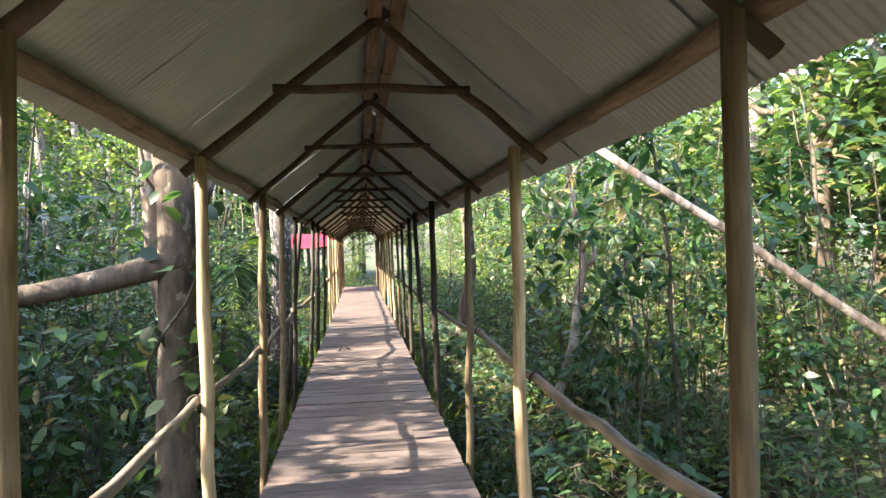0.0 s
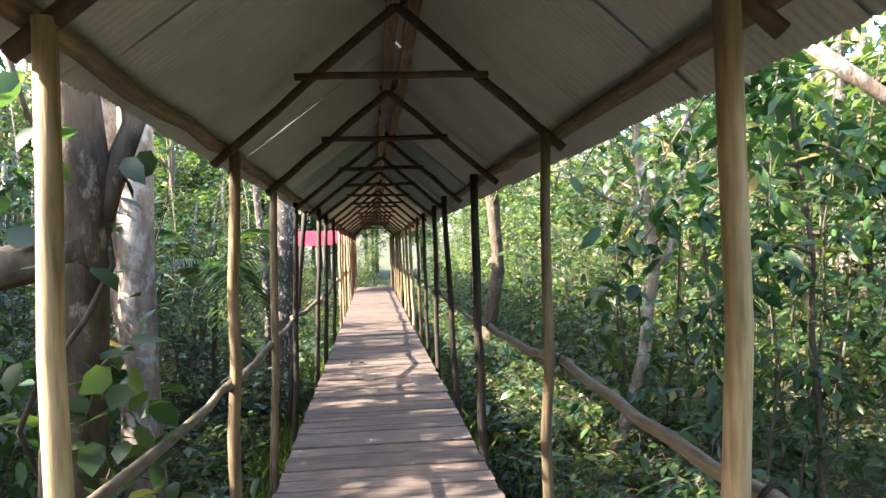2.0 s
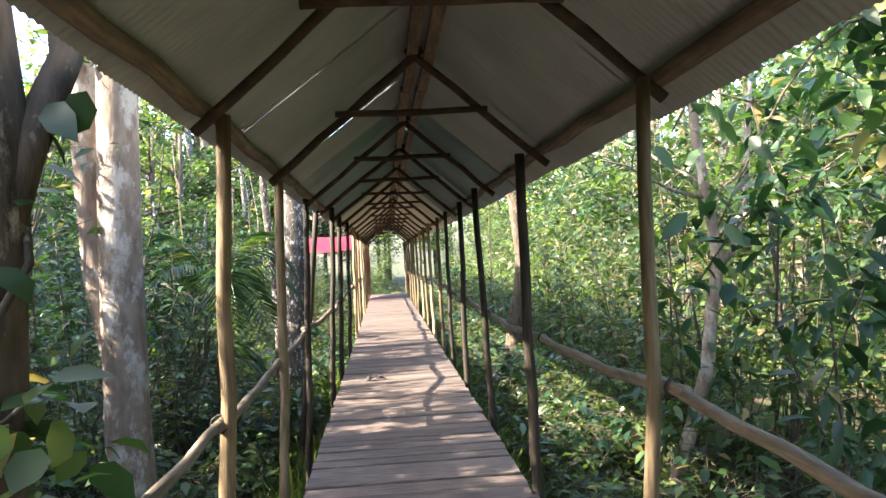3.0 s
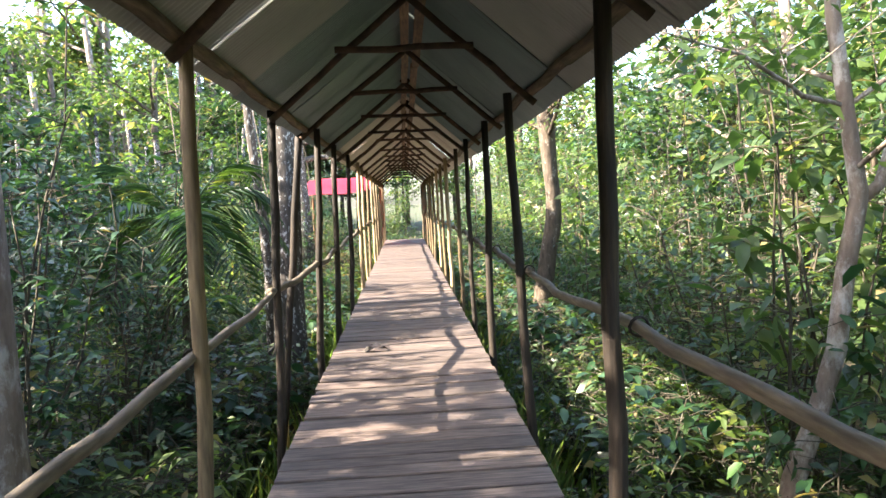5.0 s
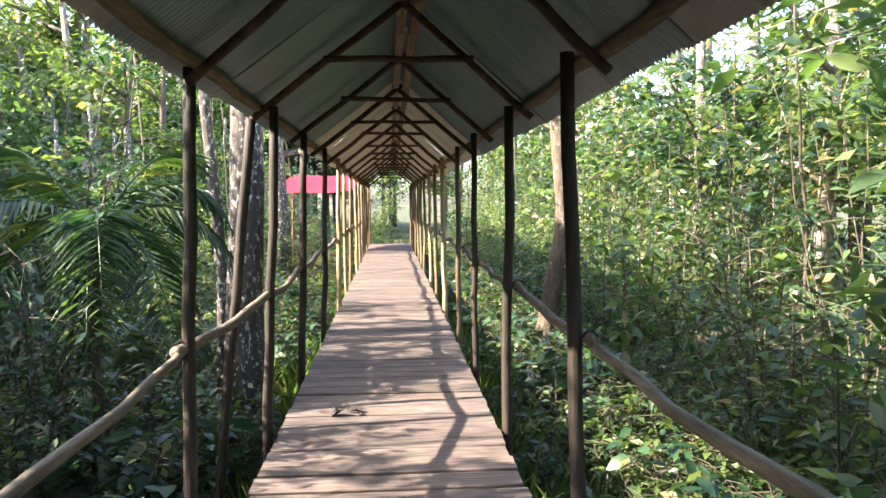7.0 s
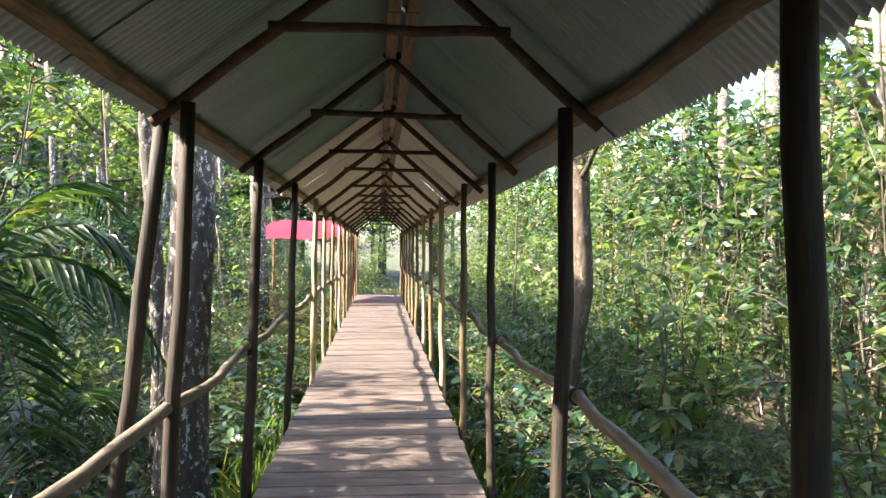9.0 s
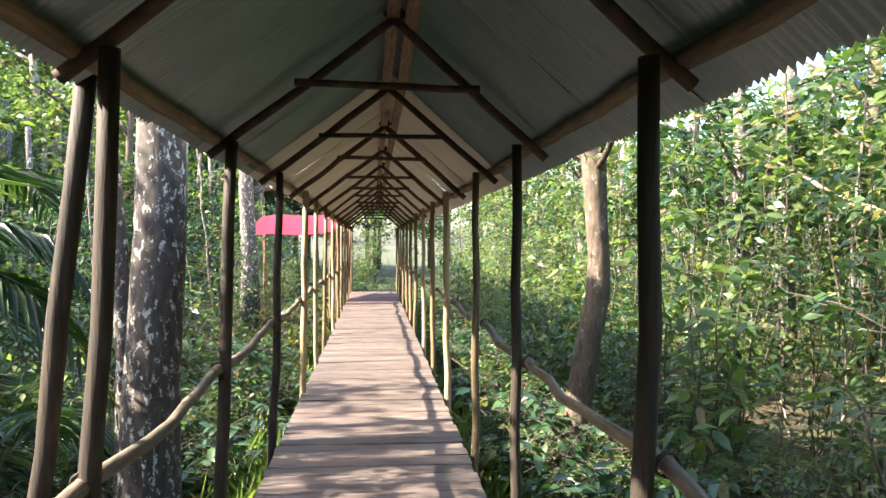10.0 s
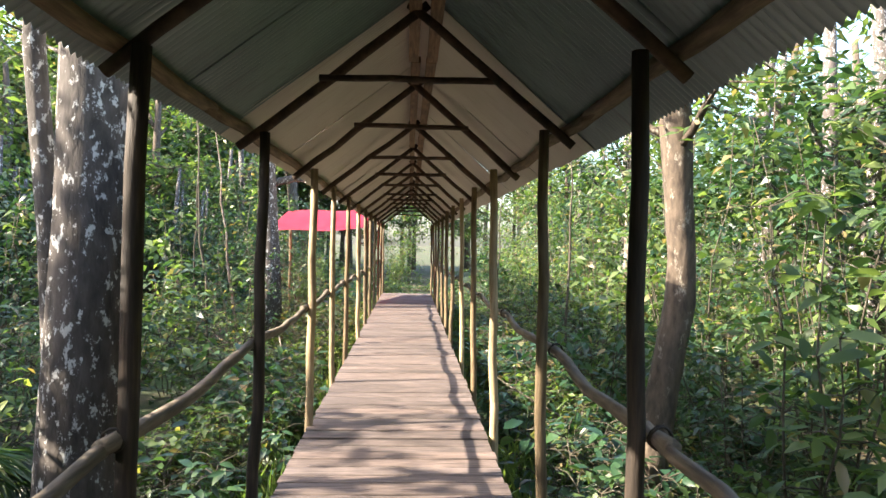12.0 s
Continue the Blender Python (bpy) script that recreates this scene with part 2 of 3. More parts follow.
xs = [-400, -150, -70, -40] + [-26 + 0.8 * i for i in range(66)] + [40, 70, 150, 400]
ys = [-400, -120, -50, -25] + [-12 + 0.8 * i for i in range(86)] + [75, 110, 200, 500]
gv = [(x, y, ground_z(x, y) + (0.05 * noise.noise((x * 2, y * 2, 0)) if abs(x) < 26 else 0)) for y in ys for x in xs]
gf = [(j * len(xs) + i, j * len(xs) + i + 1, (j + 1) * len(xs) + i + 1, (j + 1) * len(xs) + i)
      for j in range(len(ys) - 1) for i in range(len(xs) - 1)]
ground = tagged(new("ground", mesh_of("ground", gv, gf, SOIL)), "leaf-littered brown and green forest floor", "ground", kind="structure")

# ---- the walkway: posts, rails, roof ----
DECK_END = 31.0


def deck_z(y):
    """The deck runs level and falls away past its far crest."""
    return 0.0 if y < 29 else -0.012 * (y - 29) ** 2


def roof_dz(y):
    return 0.0 if y < 30 else -0.02 * (y - 30)


L_POSTS = [-3.4, -1.5, 0.4, 2.4, 4.6, 6.55, 8.68, 10.0, 11.8, 13.5, 15.4]
R_POSTS = [-3.5, -1.6, 0.22, 2.22, 4.16, 6.04, 8.27, 9.9, 11.7, 13.2, 15.15]
while L_POSTS[-1] < 31:
    L_POSTS.append(L_POSTS[-1] + 1.8)
    R_POSTS.append(R_POSTS[-1] + 1.82)
L_TOP = {2: -0.735, 3: -0.76, 4: -0.75, 5: -0.81, 6: -0.86, 7: -0.70, 8: -0.725, 9: -0.70, 10: -0.685}
L_BASE = {2: -0.79, 3: -0.765, 4: -0.81, 5: -0.86, 6: -0.92, 7: -0.773, 8: -0.77, 9: -0.73, 10: -0.70}
FRAMES = {3: 2.3, 4: 4.2, 5: 6.1, 6: 8.3, 7: 9.95, 8: 11.73, 9: 13.42, 10: 15.2}
R_TOP = {2: 0.795, 3: 0.765, 4: 0.835, 5: 0.745, 6: 0.745, 7: 0.78, 8: 0.768, 9: 0.766, 10: 0.735}
R_BASE = {2: 0.815, 3: 0.778, 4: 0.785, 5: 0.762, 6: 0.825, 7: 0.78, 8: 0.785, 9: 0.778, 10: 0.778}
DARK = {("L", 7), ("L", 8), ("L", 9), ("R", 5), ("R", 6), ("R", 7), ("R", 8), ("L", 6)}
# posts standing in sun, drawn in the sun-brightened colour
PALE_SUNLIT = {("L", 3), ("L", 10), ("R", 10), ("L", 11), ("R", 12), ("L", 13), ("R", 3)}
rng = random.Random(5)
for side, rows in (("L", L_POSTS), ("R", R_POSTS)):
    for k, y in enumerate(rows):
        top = L_TOP.get(k, -0.72) if side == "L" else R_TOP.get(k, 0.75)
        base = L_BASE.get(k, top + rng.uniform(-0.03, 0.03)) if side == "L" else R_BASE.get(k, top + rng.uniform(-0.02, 0.05))
        base = min(base, -0.695) if side == "L" else max(base, 0.76)
        zt = 2.08 + roof_dz(y)
        # the straight line from the top past the deck's edge down to the ground
        slope = (base - top) / 2.1
        xb = base + slope * 1.3
        zb = ground_z(xb, y) - 0.1
        mat, tone = (POLE_DARK, "dark brown") if (side, k) in DARK else (POLE_SUNLIT, "pale sunlit-coloured") if (side, k) in PALE_SUNLIT else (POLE_TAN, "weathered tan")
        r = rng.uniform(0.027, 0.034)
        post = thing("post", (xb, y, zb), tone + " round timber post carrying the walkway roof", "post", "posts along the walkway")
        pts = wobbly((0, 0, 0), (top - xb, 0, zt - zb), 9, 0.014, rng)
        part("shaft", tube("shaft", pts, [r * (1.12 - 0.022 * i) for i in range(10)], mat, 10, 0.05, rng), post)

# a second, slanting prop beside the left row
prop = thing("slanted_prop", (-1.28, 10.4, -1.3), "dark slanting round timber prop under the roof edge", "post")
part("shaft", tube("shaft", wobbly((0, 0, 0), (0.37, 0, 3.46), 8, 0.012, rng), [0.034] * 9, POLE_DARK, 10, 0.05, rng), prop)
ring = [(0.36 + 0.042 * math.cos(t), 0.042 * math.sin(t), 3.36 + 0.006 * t) for t in [i * math.pi / 5 for i in range(31)]]
part("lashing", tube("lashing", ring, [0.005] * 31, POLE_TAN, 5), prop, "cord lashing at the top")


RAIL_Z = {"L": {2: 0.92, 3: 0.88, 4: 0.84, 5: 0.80, 6: 0.82, 7: 0.89, 8: 0.89, 9: 0.935},
          "R": {2: 0.97, 3: 0.945, 4: 0.96, 5: 0.925, 6: 0.91, 7: 0.94, 8: 0.93}}


def rail(side, rows):
    """Bent poles over two bays each, tied to the outer side of the posts."""
    tops = L_TOP if side == "L" else R_TOP
    k = 0
    while k < len(rows) - 1:
        e = min(k + 2, len(rows) - 1)
        knots = []
        for j in range(k, e + 1):
            x = tops.get(j, -0.72) - 0.06 if side == "L" else max(tops.get(j, 0.75), 0.79) + 0.055
            knots.append(Vector((x, rows[j], RAIL_Z[side].get(j, 0.96) + deck_z(rows[j]))))
        knots[0].y -= 0.12
        knots[-1].y += 0.12
        o = knots[0].copy()
        pts = []
        for a, b in zip(knots, knots[1:]):
            bay = wobbly(a - o, b - o, 7, 0.014, rng, 0.035)
            pts += bay if not pts else bay[1:]
        r = rng.uniform(0.021, 0.026)
        ob = thing("handrail_pole", o, "long bent peeled-branch handrail pole tied to the posts", "handrail", "handrail poles")
        part("pole", tube("pole", pts, [r * (1.08 - 0.012 * i) for i in range(len(pts))], RAIL_WOOD, 10, 0.06, rng), ob)
        for q in knots[:-1]:
            v, f = [], []
            c = q - o
            for w in range(2):
                ring = [(c.x + 0.036 * math.cos(t), c.y + 0.1 * (q is knots[0]) + (w - 0.5) * 0.014 + 0.008 * math.sin(2 * t), c.z + 0.036 * math.sin(t)) for t in [i * math.pi / 5 for i in range(11)]]
                a, b = tube_data(ring, [0.004] * 11, 5, 0, None, len(v))
                v += a
                f += b
            part("lashing", mesh_of("lashing", v, f, POLE_DARK), ob, "dark cord lashing")
        k = e


rail("L", L_POSTS)
rail("R", R_POSTS)

RX, RZ = 0.12, 2.74          # the ridge
EL, ER = -0.93, 1.08         # edges of the sheets
SL, SR = 0.76, 0.88          # slopes
roof = thing("walkway_roof", (0, 0, 0), "gabled roof of grey corrugated metal sheets on round timber rafters", "roof", kind="structure")
for k, (yl, yr) in enumerate(zip(L_POSTS, R_POSTS)):
    y = FRAMES.get(k, (yl + yr) / 2)
    dz = roof_dz(y)
    for side in (-1, 1):
        end, slope = (-0.85, SL) if side < 0 else (0.94, SR)
        ye = yl if side < 0 else yr
        pts = wobbly((RX - side * 0.05, y, RZ + 0.03 + dz), (end, ye * 0.7 + y * 0.3 + 0.05, RZ - slope * abs(end - RX) + dz), 6, 0.008, rng)
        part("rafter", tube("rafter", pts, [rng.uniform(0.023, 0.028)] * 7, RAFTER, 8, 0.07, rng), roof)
    zt = 2.375 + rng.uniform(-0.02, 0.02) + dz
    pts = wobbly((RX - (RZ - zt) / SL - 0.02, y - 0.045, zt + rng.uniform(-0.015, 0.015)), (RX + (RZ - zt) / SR + 0.02, y - 0.045, zt), 5, 0.008, rng)
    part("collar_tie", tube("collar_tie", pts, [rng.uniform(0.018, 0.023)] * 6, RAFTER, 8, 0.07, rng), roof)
for side in (-1, 1):
    y = -4.0
    while y < 31.5:
        y1 = min(y + 5.6, 32.6)
        x, slope = (-0.82, SL) if side < 0 else (0.92, SR)
        z = RZ - slope * abs(x - RX) + 0.07
        pts = wobbly((x, y - 0.1, z + roof_dz(y)), (x, y1 + 0.1, z + roof_dz(y1)), 14, 0.016, rng)
        part("purlin", tube("purlin", pts, [rng.uniform(0.031, 0.036)] * 15, PURLIN, 10, 0.06, rng), roof)
        y = y1
for x, w in ((RX - 0.015, 0.066), (RX + 0.095, 0.07)):
    y = -4.0
    while y < 31.5:
        y1 = min(y + 3.7, 32.6)
        a, b = roof_dz(y), roof_dz(y1)
        j = rng.uniform(-0.012, 0.012)
        v = [(x - w / 2 + j, y, RZ - 0.01 + a), (x + w / 2 + j, y, RZ - 0.01 + a), (x + w / 2 + j, y, RZ + 0.035 + a), (x - w / 2 + j, y, RZ + 0.035 + a),
             (x - w / 2 - j, y1 - 0.02, RZ - 0.01 + b), (x + w / 2 - j, y1 - 0.02, RZ - 0.01 + b), (x + w / 2 - j, y1 - 0.02, RZ + 0.035 + b), (x - w / 2 - j, y1 - 0.02, RZ + 0.035 + b)]
        f = [(0, 1, 2, 3), (7, 6, 5, 4), (0, 4, 5, 1), (1, 5, 6, 2), (2, 6, 7, 3), (3, 7, 4, 0)]
        part("ridge_board", mesh_of("ridge_board", v, f, RIDGE, False), roof)
        y = y1


def sheet_mesh(side, mat, amp, width=0.87, pitch=0.042):
    """One corrugated sheet, its waves running down the slope; local y along the walkway."""
    end, slope = (EL, SL) if side < 0 else (ER, SR)
    n = int(width / pitch * 6)
    v, f = [], []
    cols = 5
    for i in range(n + 1):
        y = width * i / n
        h = amp * math.sin(2 * math.pi * y / pitch)
        for c in range(cols):
            t = c / (cols - 1)
            x = (RX + side * 0.012) + (end - RX - side * 0.012) * t
            z = RZ + 0.118 - slope * abs(x - RX) + h + 0.004 * math.sin(7 * t + 3 * y)
            v.append((x, y, z))
    for i in range(n):
        for c in range(cols - 1):
            a = i * cols + c
            f.append((a, a + 1, a + cols + 1, a + cols))
    return mesh_of("corrugated_sheet", v, f, mat)


for side in (-1, 1):
    old, green, pale = sheet_mesh(side, SHEET, 0.003), sheet_mesh(side, SHEET_GREEN, 0.012), sheet_mesh(side, SHEET_PALE_LIT, 0.006)
    y, i = -4.2, 0
    while y < 32.2:
        lift = 0.006 * (i % 2)
        me, note = (old, "") if y < 7.6 else (green, "dark green-grey corrugated sheet") if y < 12.9 else (pale, "pale corrugated sheet with deck bounce light in its colour")
        part("corrugated_sheet", me, roof, note, Matrix.Translation((side * rng.uniform(-0.012, 0.02), y, lift + roof_dz(y))) @ pose(0, 0, 0, rng.uniform(-0.25, 0.25), 0, rng.uniform(-0.3, 0.3)))
        y += 0.80
        i += 1
# the turned-over capping strip above the ridge gap, broken here and there
y = -4.0
while y < 31:
    y1 = y + rng.uniform(1.4, 2.2)
    v, f = [], []
    for j, yy in enumerate((y, y1)):
        dz = roof_dz(yy)
        v += [(RX - 0.14, yy, RZ + 0.07 + dz), (RX - 0.004, yy, RZ + 0.17 + dz), (RX + 0.010, yy, RZ + 0.172 + dz), (RX + 0.14, yy, RZ + 0.06 + dz)]
    f = [(0, 1, 5, 4), (2, 3, 7, 6)] + ([(1, 2, 6, 5)] if rng.random() < 0.7 else [])
    part("ridge_cap", mesh_of("ridge_cap", v, f, SHEET, False), roof)
    y = y1 + rng.uniform(0.0, 0.04)

# ---- plants ----
rs = np.random.RandomState(11)


def shrub(name, height, spread, leaves, size, mat, label, stems=6, droop=0.5, aspect=0.42, clump=0.16, coarse=False):
    """Thin branching stems with leaves clustered along the twigs."""
    r = random.Random(hash_of(name, height, leaves))
    ob = thing("shrub", (0, 0, -60), label, "shrub", "forest shrubs")
    lines, tips = [], []
    for s in range(stems):
        a = r.uniform(0, 2 * math.pi)
        reach = spread * r.uniform(0.25, 1.0)
        top = Vector((math.cos(a) * reach, math.sin(a) * reach, height * r.uniform(0.55, 1.0)))
        pts = wobbly((math.cos(a) * 0.08, math.sin(a) * 0.08, -0.15), top, 6, height * 0.025, r)
        lines.append((pts, [0.005 + 0.0026 * height * (1 - i / 6.5) for i in range(7)]))
        for i in range(2, 7):
            for _ in range(3):
                b = r.uniform(0, 2 * math.pi)
                ln = spread * r.uniform(0.25, 0.6)
                tip = pts[i] + Vector((math.cos(b) * ln, math.sin(b) * ln, r.uniform(-0.25, 0.4) * ln))
                lines.append(([pts[i], pts[i].lerp(tip, 0.5) + Vector((0, 0, 0.04)), tip], [0.006, 0.0045, 0.002]))
                tips.append((pts[i], tip))
    tagged(part("stem_growth", tubes("stem_growth", [q for q in lines if len(q[0]) > 3] if coarse else lines, STEM, 3 if coarse else 4, r), ob), kind="stuff")
    pick = rs.randint(0, len(tips), leaves)
    t = rs.uniform(0.2, 1.08, (leaves, 1))
    a = np.array([tuple(q[0]) for q in tips])[pick]
    b = np.array([tuple(q[1]) for q in tips])[pick]
    c = a + (b - a) * t + rs.normal(0, clump * spread * 0.4, (leaves, 3))
    c[:, 2] = np.maximum(c[:, 2], 0.03)
    part("foliage", leaves_mesh("foliage", c, rs.uniform(0.65, 1.25, leaves) * size, mat, rs, aspect, droop, coarse=coarse, oval=size >= 0.185 and not coarse), ob)
    return ob


def hash_of(name, a, b):
    return sum(ord(ch) for ch in name) + int(a * 100) * 7 + int(b)


def tree(name, place, line, radii, mat, label, leaves=0, size=0.12, leaf_mat=None, crown=(2.2, 2.0), limbs=7, extra=(), first=0.6, coarse=False):
    """A tapered trunk along a line, limbs, and a crown of loose leaf clumps."""
    r = random.Random(hash_of(name, place[0] + 50, place[1] + 50))
    ob = thing("tree", place, label, "tree", "forest trees")
    part("trunk", tube("trunk", line, radii, mat, 14, 0.06, r), ob)
    pts = [Vector(q) for q in line]
    for e_line, e_r in extra:
        part("limb", tube("limb", e_line, e_r, mat, 10, 0.07, r), ob)
    if not leaves:
        return ob
    lines, tips = [], []
    n = len(pts)
    for i in range(limbs):
        k = r.uniform(first, 1.0) * (n - 1)
        k0 = int(min(k, n - 2))
        o = pts[k0].lerp(pts[k0 + 1], k - k0)
        a = 2.4 * i + r.uniform(-0.5, 0.5)
        ln = crown[0] * r.uniform(0.5, 1.0)
        e = o + Vector((math.cos(a) * ln, math.sin(a) * ln, crown[1] * r.uniform(0.0, 0.7)))
        mid = wobbly(o, e, 5, ln * 0.05, r)
        rr = radii[-1] * 0.8
        part("limb", tube("limb", mid, [rr * (1 - 0.16 * j) for j in range(6)], mat, 6, 0.05, r), ob)
        for j in range(2, 6):
            for _ in range(4):
                d = Vector((r.uniform(-1, 1), r.uniform(-1, 1), r.uniform(-0.5, 0.7))) * crown[0] * 0.32
                tip = mid[j] + d
                lines.append(([mid[j], mid[j].lerp(tip, 0.5), tip], [rr * 0.28, rr * 0.2, rr * 0.08]))
                tips.append((mid[j], tip))
    if not coarse:
        tagged(part("twig_growth", tubes("twig_growth", lines, mat, 4, r), ob), kind="stuff")
    pick = rs.randint(0, len(tips), leaves)
    a = np.array([tuple(q[0]) for q in tips])[pick]
    b = np.array([tuple(q[1]) for q in tips])[pick]
    c = a + (b - a) * rs.uniform(0.15, 1.15, (leaves, 1)) + rs.normal(0, crown[0] * 0.07, (leaves, 3))
    part("crown", leaves_mesh("crown", c, rs.uniform(0.6, 1.3, leaves) * size, leaf_mat or LEAF_MID, rs, coarse=coarse), ob)
    return ob


def palm(place, fronds=11, length=1.5, height=0.8):
    r = random.Random(int(place[1] * 100))
    ob = thing("palm", place, "green feather-leaved understory palm among the shrubs", "palm", "understory palms")
    part("stem", tube("stem", wobbly((0, 0, -0.15), (0.05, 0, height), 5, 0.02, r), [0.05, 0.05, 0.045, 0.045, 0.04, 0.04], STEM, 8, 0.1, r), ob)
    for i in range(fronds):
        a = 2.4 * i + r.uniform(-0.3, 0.3)
        rise = r.uniform(0.35, 1.25)
        line = []
        for j in range(9):
            t = j / 8
            d = length * t * (1 - 0.25 * t * rise)
            line.append(Vector((0.05 + math.cos(a) * d * 0.8, math.sin(a) * d * 0.8, height + length * (rise * t - 0.95 * t * t))))
        frond = part("frond", tube("frond", line, [0.012 - 0.0012 * j for j in range(9)], LEAF_MID, 5), ob)
        cs, ws, sz = [], [], []
        for j in range(52):
            t = 0.12 + 0.88 * j / 51
            u = t * 8
            k = min(7, int(u))
            q = line[k].lerp(line[k + 1], u - k)
            fwd = (line[k + 1] - line[k]).normalized()
            sd = fwd.cross(Vector((0, 0, 1))).normalized() * (1 if j % 2 else -1)
            w = fwd * 0.55 + sd + Vector((0, 0, -0.25))
            cs.append(tuple(q))
            ws.append(tuple(w))
            sz.append(0.42 * math.sin(math.pi * (0.15 + 0.8 * t)) + 0.06)
        part("frond_blade", leaves_mesh("frond_blade", cs, sz, LEAF_MID, rs, 0.085, 0.3, np.array(ws), 0.3), frond)
    return ob


# named trees beside the walkway
def g(x, y, sink=0.1):
    return (x, y, ground_z(x, y) - sink)


def trunk_line(place, *points):
    return [(x - place[0], y - place[1], z - place[2]) for x, y, z in points]


P = g(-1.25, 3.55)
tree("near_left", P, trunk_line(P, (-1.25, 3.55, P[2]), (-1.23, 3.55, -0.4), (-1.21, 3.55, 0.4), (-1.18, 3.57, 1.2), (-1.17, 3.6, 1.9), (-1.25, 3.65, 2.6), (-1.4, 3.8, 4.0), (-1.7, 3.9, 7.0)),
     [0.2, 0.15, 0.125, 0.12, 0.115, 0.105, 0.09, 0.06], BARK_BROWN, "mottled brown forest tree with a thick low limb", 2200, 0.13, LEAF_MID, (2.0, 1.8), 8, first=0.88, extra=
     [(trunk_line(P, (-1.12, 3.56, 1.56), (-1.3, 3.53, 1.53), (-1.62, 3.5, 1.45), (-2.03, 3.45, 1.38), (-2.7, 3.35, 1.42), (-3.3, 3.3, 1.6)), [0.1, 0.088, 0.075, 0.065, 0.05, 0.03]),
      (trunk_line(P, (-1.14, 3.58, 1.5), (-1.07, 3.64, 1.8), (-1.0, 3.75, 2.08), (-1.08, 3.9, 2.6), (-1.0, 4.1, 3.3)), [0.06, 0.052, 0.045, 0.038, 0.025])])
P = g(-2.1, 7.2)
tree("pale_left", P, trunk_line(P, (-2.05, 7.2, P[2]), (-2.08, 7.2, -0.4), (-2.09, 7.2, 0.5), (-2.09, 7.2, 1.8), (-2.07, 7.2, 2.8), (-2.1, 7.3, 5.0), (-2.2, 7.4, 8.0)),
     [0.24, 0.185, 0.162, 0.155, 0.142, 0.12, 0.08], BARK_PALE, "pale twin-stemmed forest tree with smooth pinkish bark", 2200, 0.13, LEAF_MID, (2.4, 2.0), 8, first=0.82, extra=
     [(trunk_line(P, (-2.1, 7.25, 0.4), (-2.2, 7.28, 0.9), (-2.31, 7.32, 1.4), (-2.37, 7.35, 2.15), (-2.42, 7.4, 3.4), (-2.7, 7.5, 5.0)), [0.12, 0.12, 0.115, 0.11, 0.095, 0.07])])
P = g(-2.0, 13.8)
tree("slim_pale_left", P, trunk_line(P, (-1.95, 13.8, P[2]), (-1.92, 13.8, 0.4), (-1.98, 13.8, 1.5), (-2.08, 13.8, 2.6), (-2.1, 13.9, 4.5), (-2.3, 14.0, 7.0)),
     [0.085, 0.07, 0.065, 0.06, 0.05, 0.03], BARK_LICHEN, "slim pale tree beside a lichened trunk", 900, 0.13, LEAF_LIGHT, (1.6, 1.6), 6)
P = g(-1.6, 13.3)
tree("lichen_left", P, trunk_line(P, (-1.6, 13.3, P[2]), (-1.6, 13.3, -0.5), (-1.57, 13.3, 0.5), (-1.53, 13.3, 1.6), (-1.5, 13.3, 2.8), (-1.45, 13.2, 5.0), (-1.5, 13.3, 9.0)),
     [0.31, 0.235, 0.2, 0.182, 0.172, 0.15, 0.1], BARK_LICHEN, "large dark tree trunk blotched with white lichen", 2400, 0.13, LEAF_MID, (2.8, 2.4), 9)
P = g(2.44, 16.5)
tree("leaning_right", P, trunk_line(P, (2.42, 16.5, P[2]), (2.5, 16.5, -0.6), (2.64, 16.5, 0.3), (2.76, 16.5, 0.95), (2.77, 16.5, 1.4), (2.72, 16.5, 2.0), (2.69, 16.5, 2.7), (2.6, 16.5, 3.6), (2.4, 16.5, 5.5), (2.3, 16.5, 8.0)),
     [0.21, 0.17, 0.15, 0.15, 0.132, 0.14, 0.165, 0.13, 0.1, 0.06], BARK_BROWN, "crooked brown tree leaning beside the walkway", 2000, 0.13, LEAF_LIGHT, (2.4, 2.2), 8)
P = g(2.4, 8.05)
tree("slender_right", P, trunk_line(P, (2.4, 8.05, P[2]), (2.52, 8.05, -0.55), (2.68, 8.05, -0.14), (2.82, 8.05, 0.31), (2.88, 8.05, 0.83), (2.98, 8.05, 1.31), (2.92, 8.05, 1.71), (2.81, 8.05, 2.47), (2.75, 8.05, 4.5), (2.9, 8.1, 6.5)),
     [0.085, 0.075, 0.068, 0.064, 0.06, 0.056, 0.05, 0.046, 0.035, 0.025], BARK_PALE, "slender pale tree forking beside the walkway", 1300, 0.13, LEAF_LIGHT, (1.8, 1.6), 8,
     [(trunk_line(P, (2.98, 8.05, 1.28), (3.12, 8.05, 1.38), (3.25, 8.05, 1.8), (3.4, 8.1, 3.0)), [0.045, 0.04, 0.033, 0.022])])
P = g(-3.0, 25.7)
tree("far_left", P, trunk_line(P, (-3.0, 25.7, P[2]), (-3.0, 25.7, 1.0), (-3.1, 25.7, 3.0), (-3.0, 25.8, 7.0)), [0.3, 0.2, 0.17, 0.12], BARK_LICHEN, "dark forest tree behind the handrail", 1800, 0.15, LEAF_MID, (2.6, 2.2), 8)

# a bare pole leaning from the trees down to the ground
lp = thing("fallen_branch", (6.75, 2.9, ground_z(6.75, 2.9)), "long bare pale branch leaning down through the shrubs", "branch")
part("pole", tube("pole", wobbly((0, 0, 0), (-5.6, 0.04, 2.36 - lp.location.z), 10, 0.03, rng), [0.045 - 0.0022 * i for i in range(11)], BARK_PALE, 9, 0.08, rng), lp)

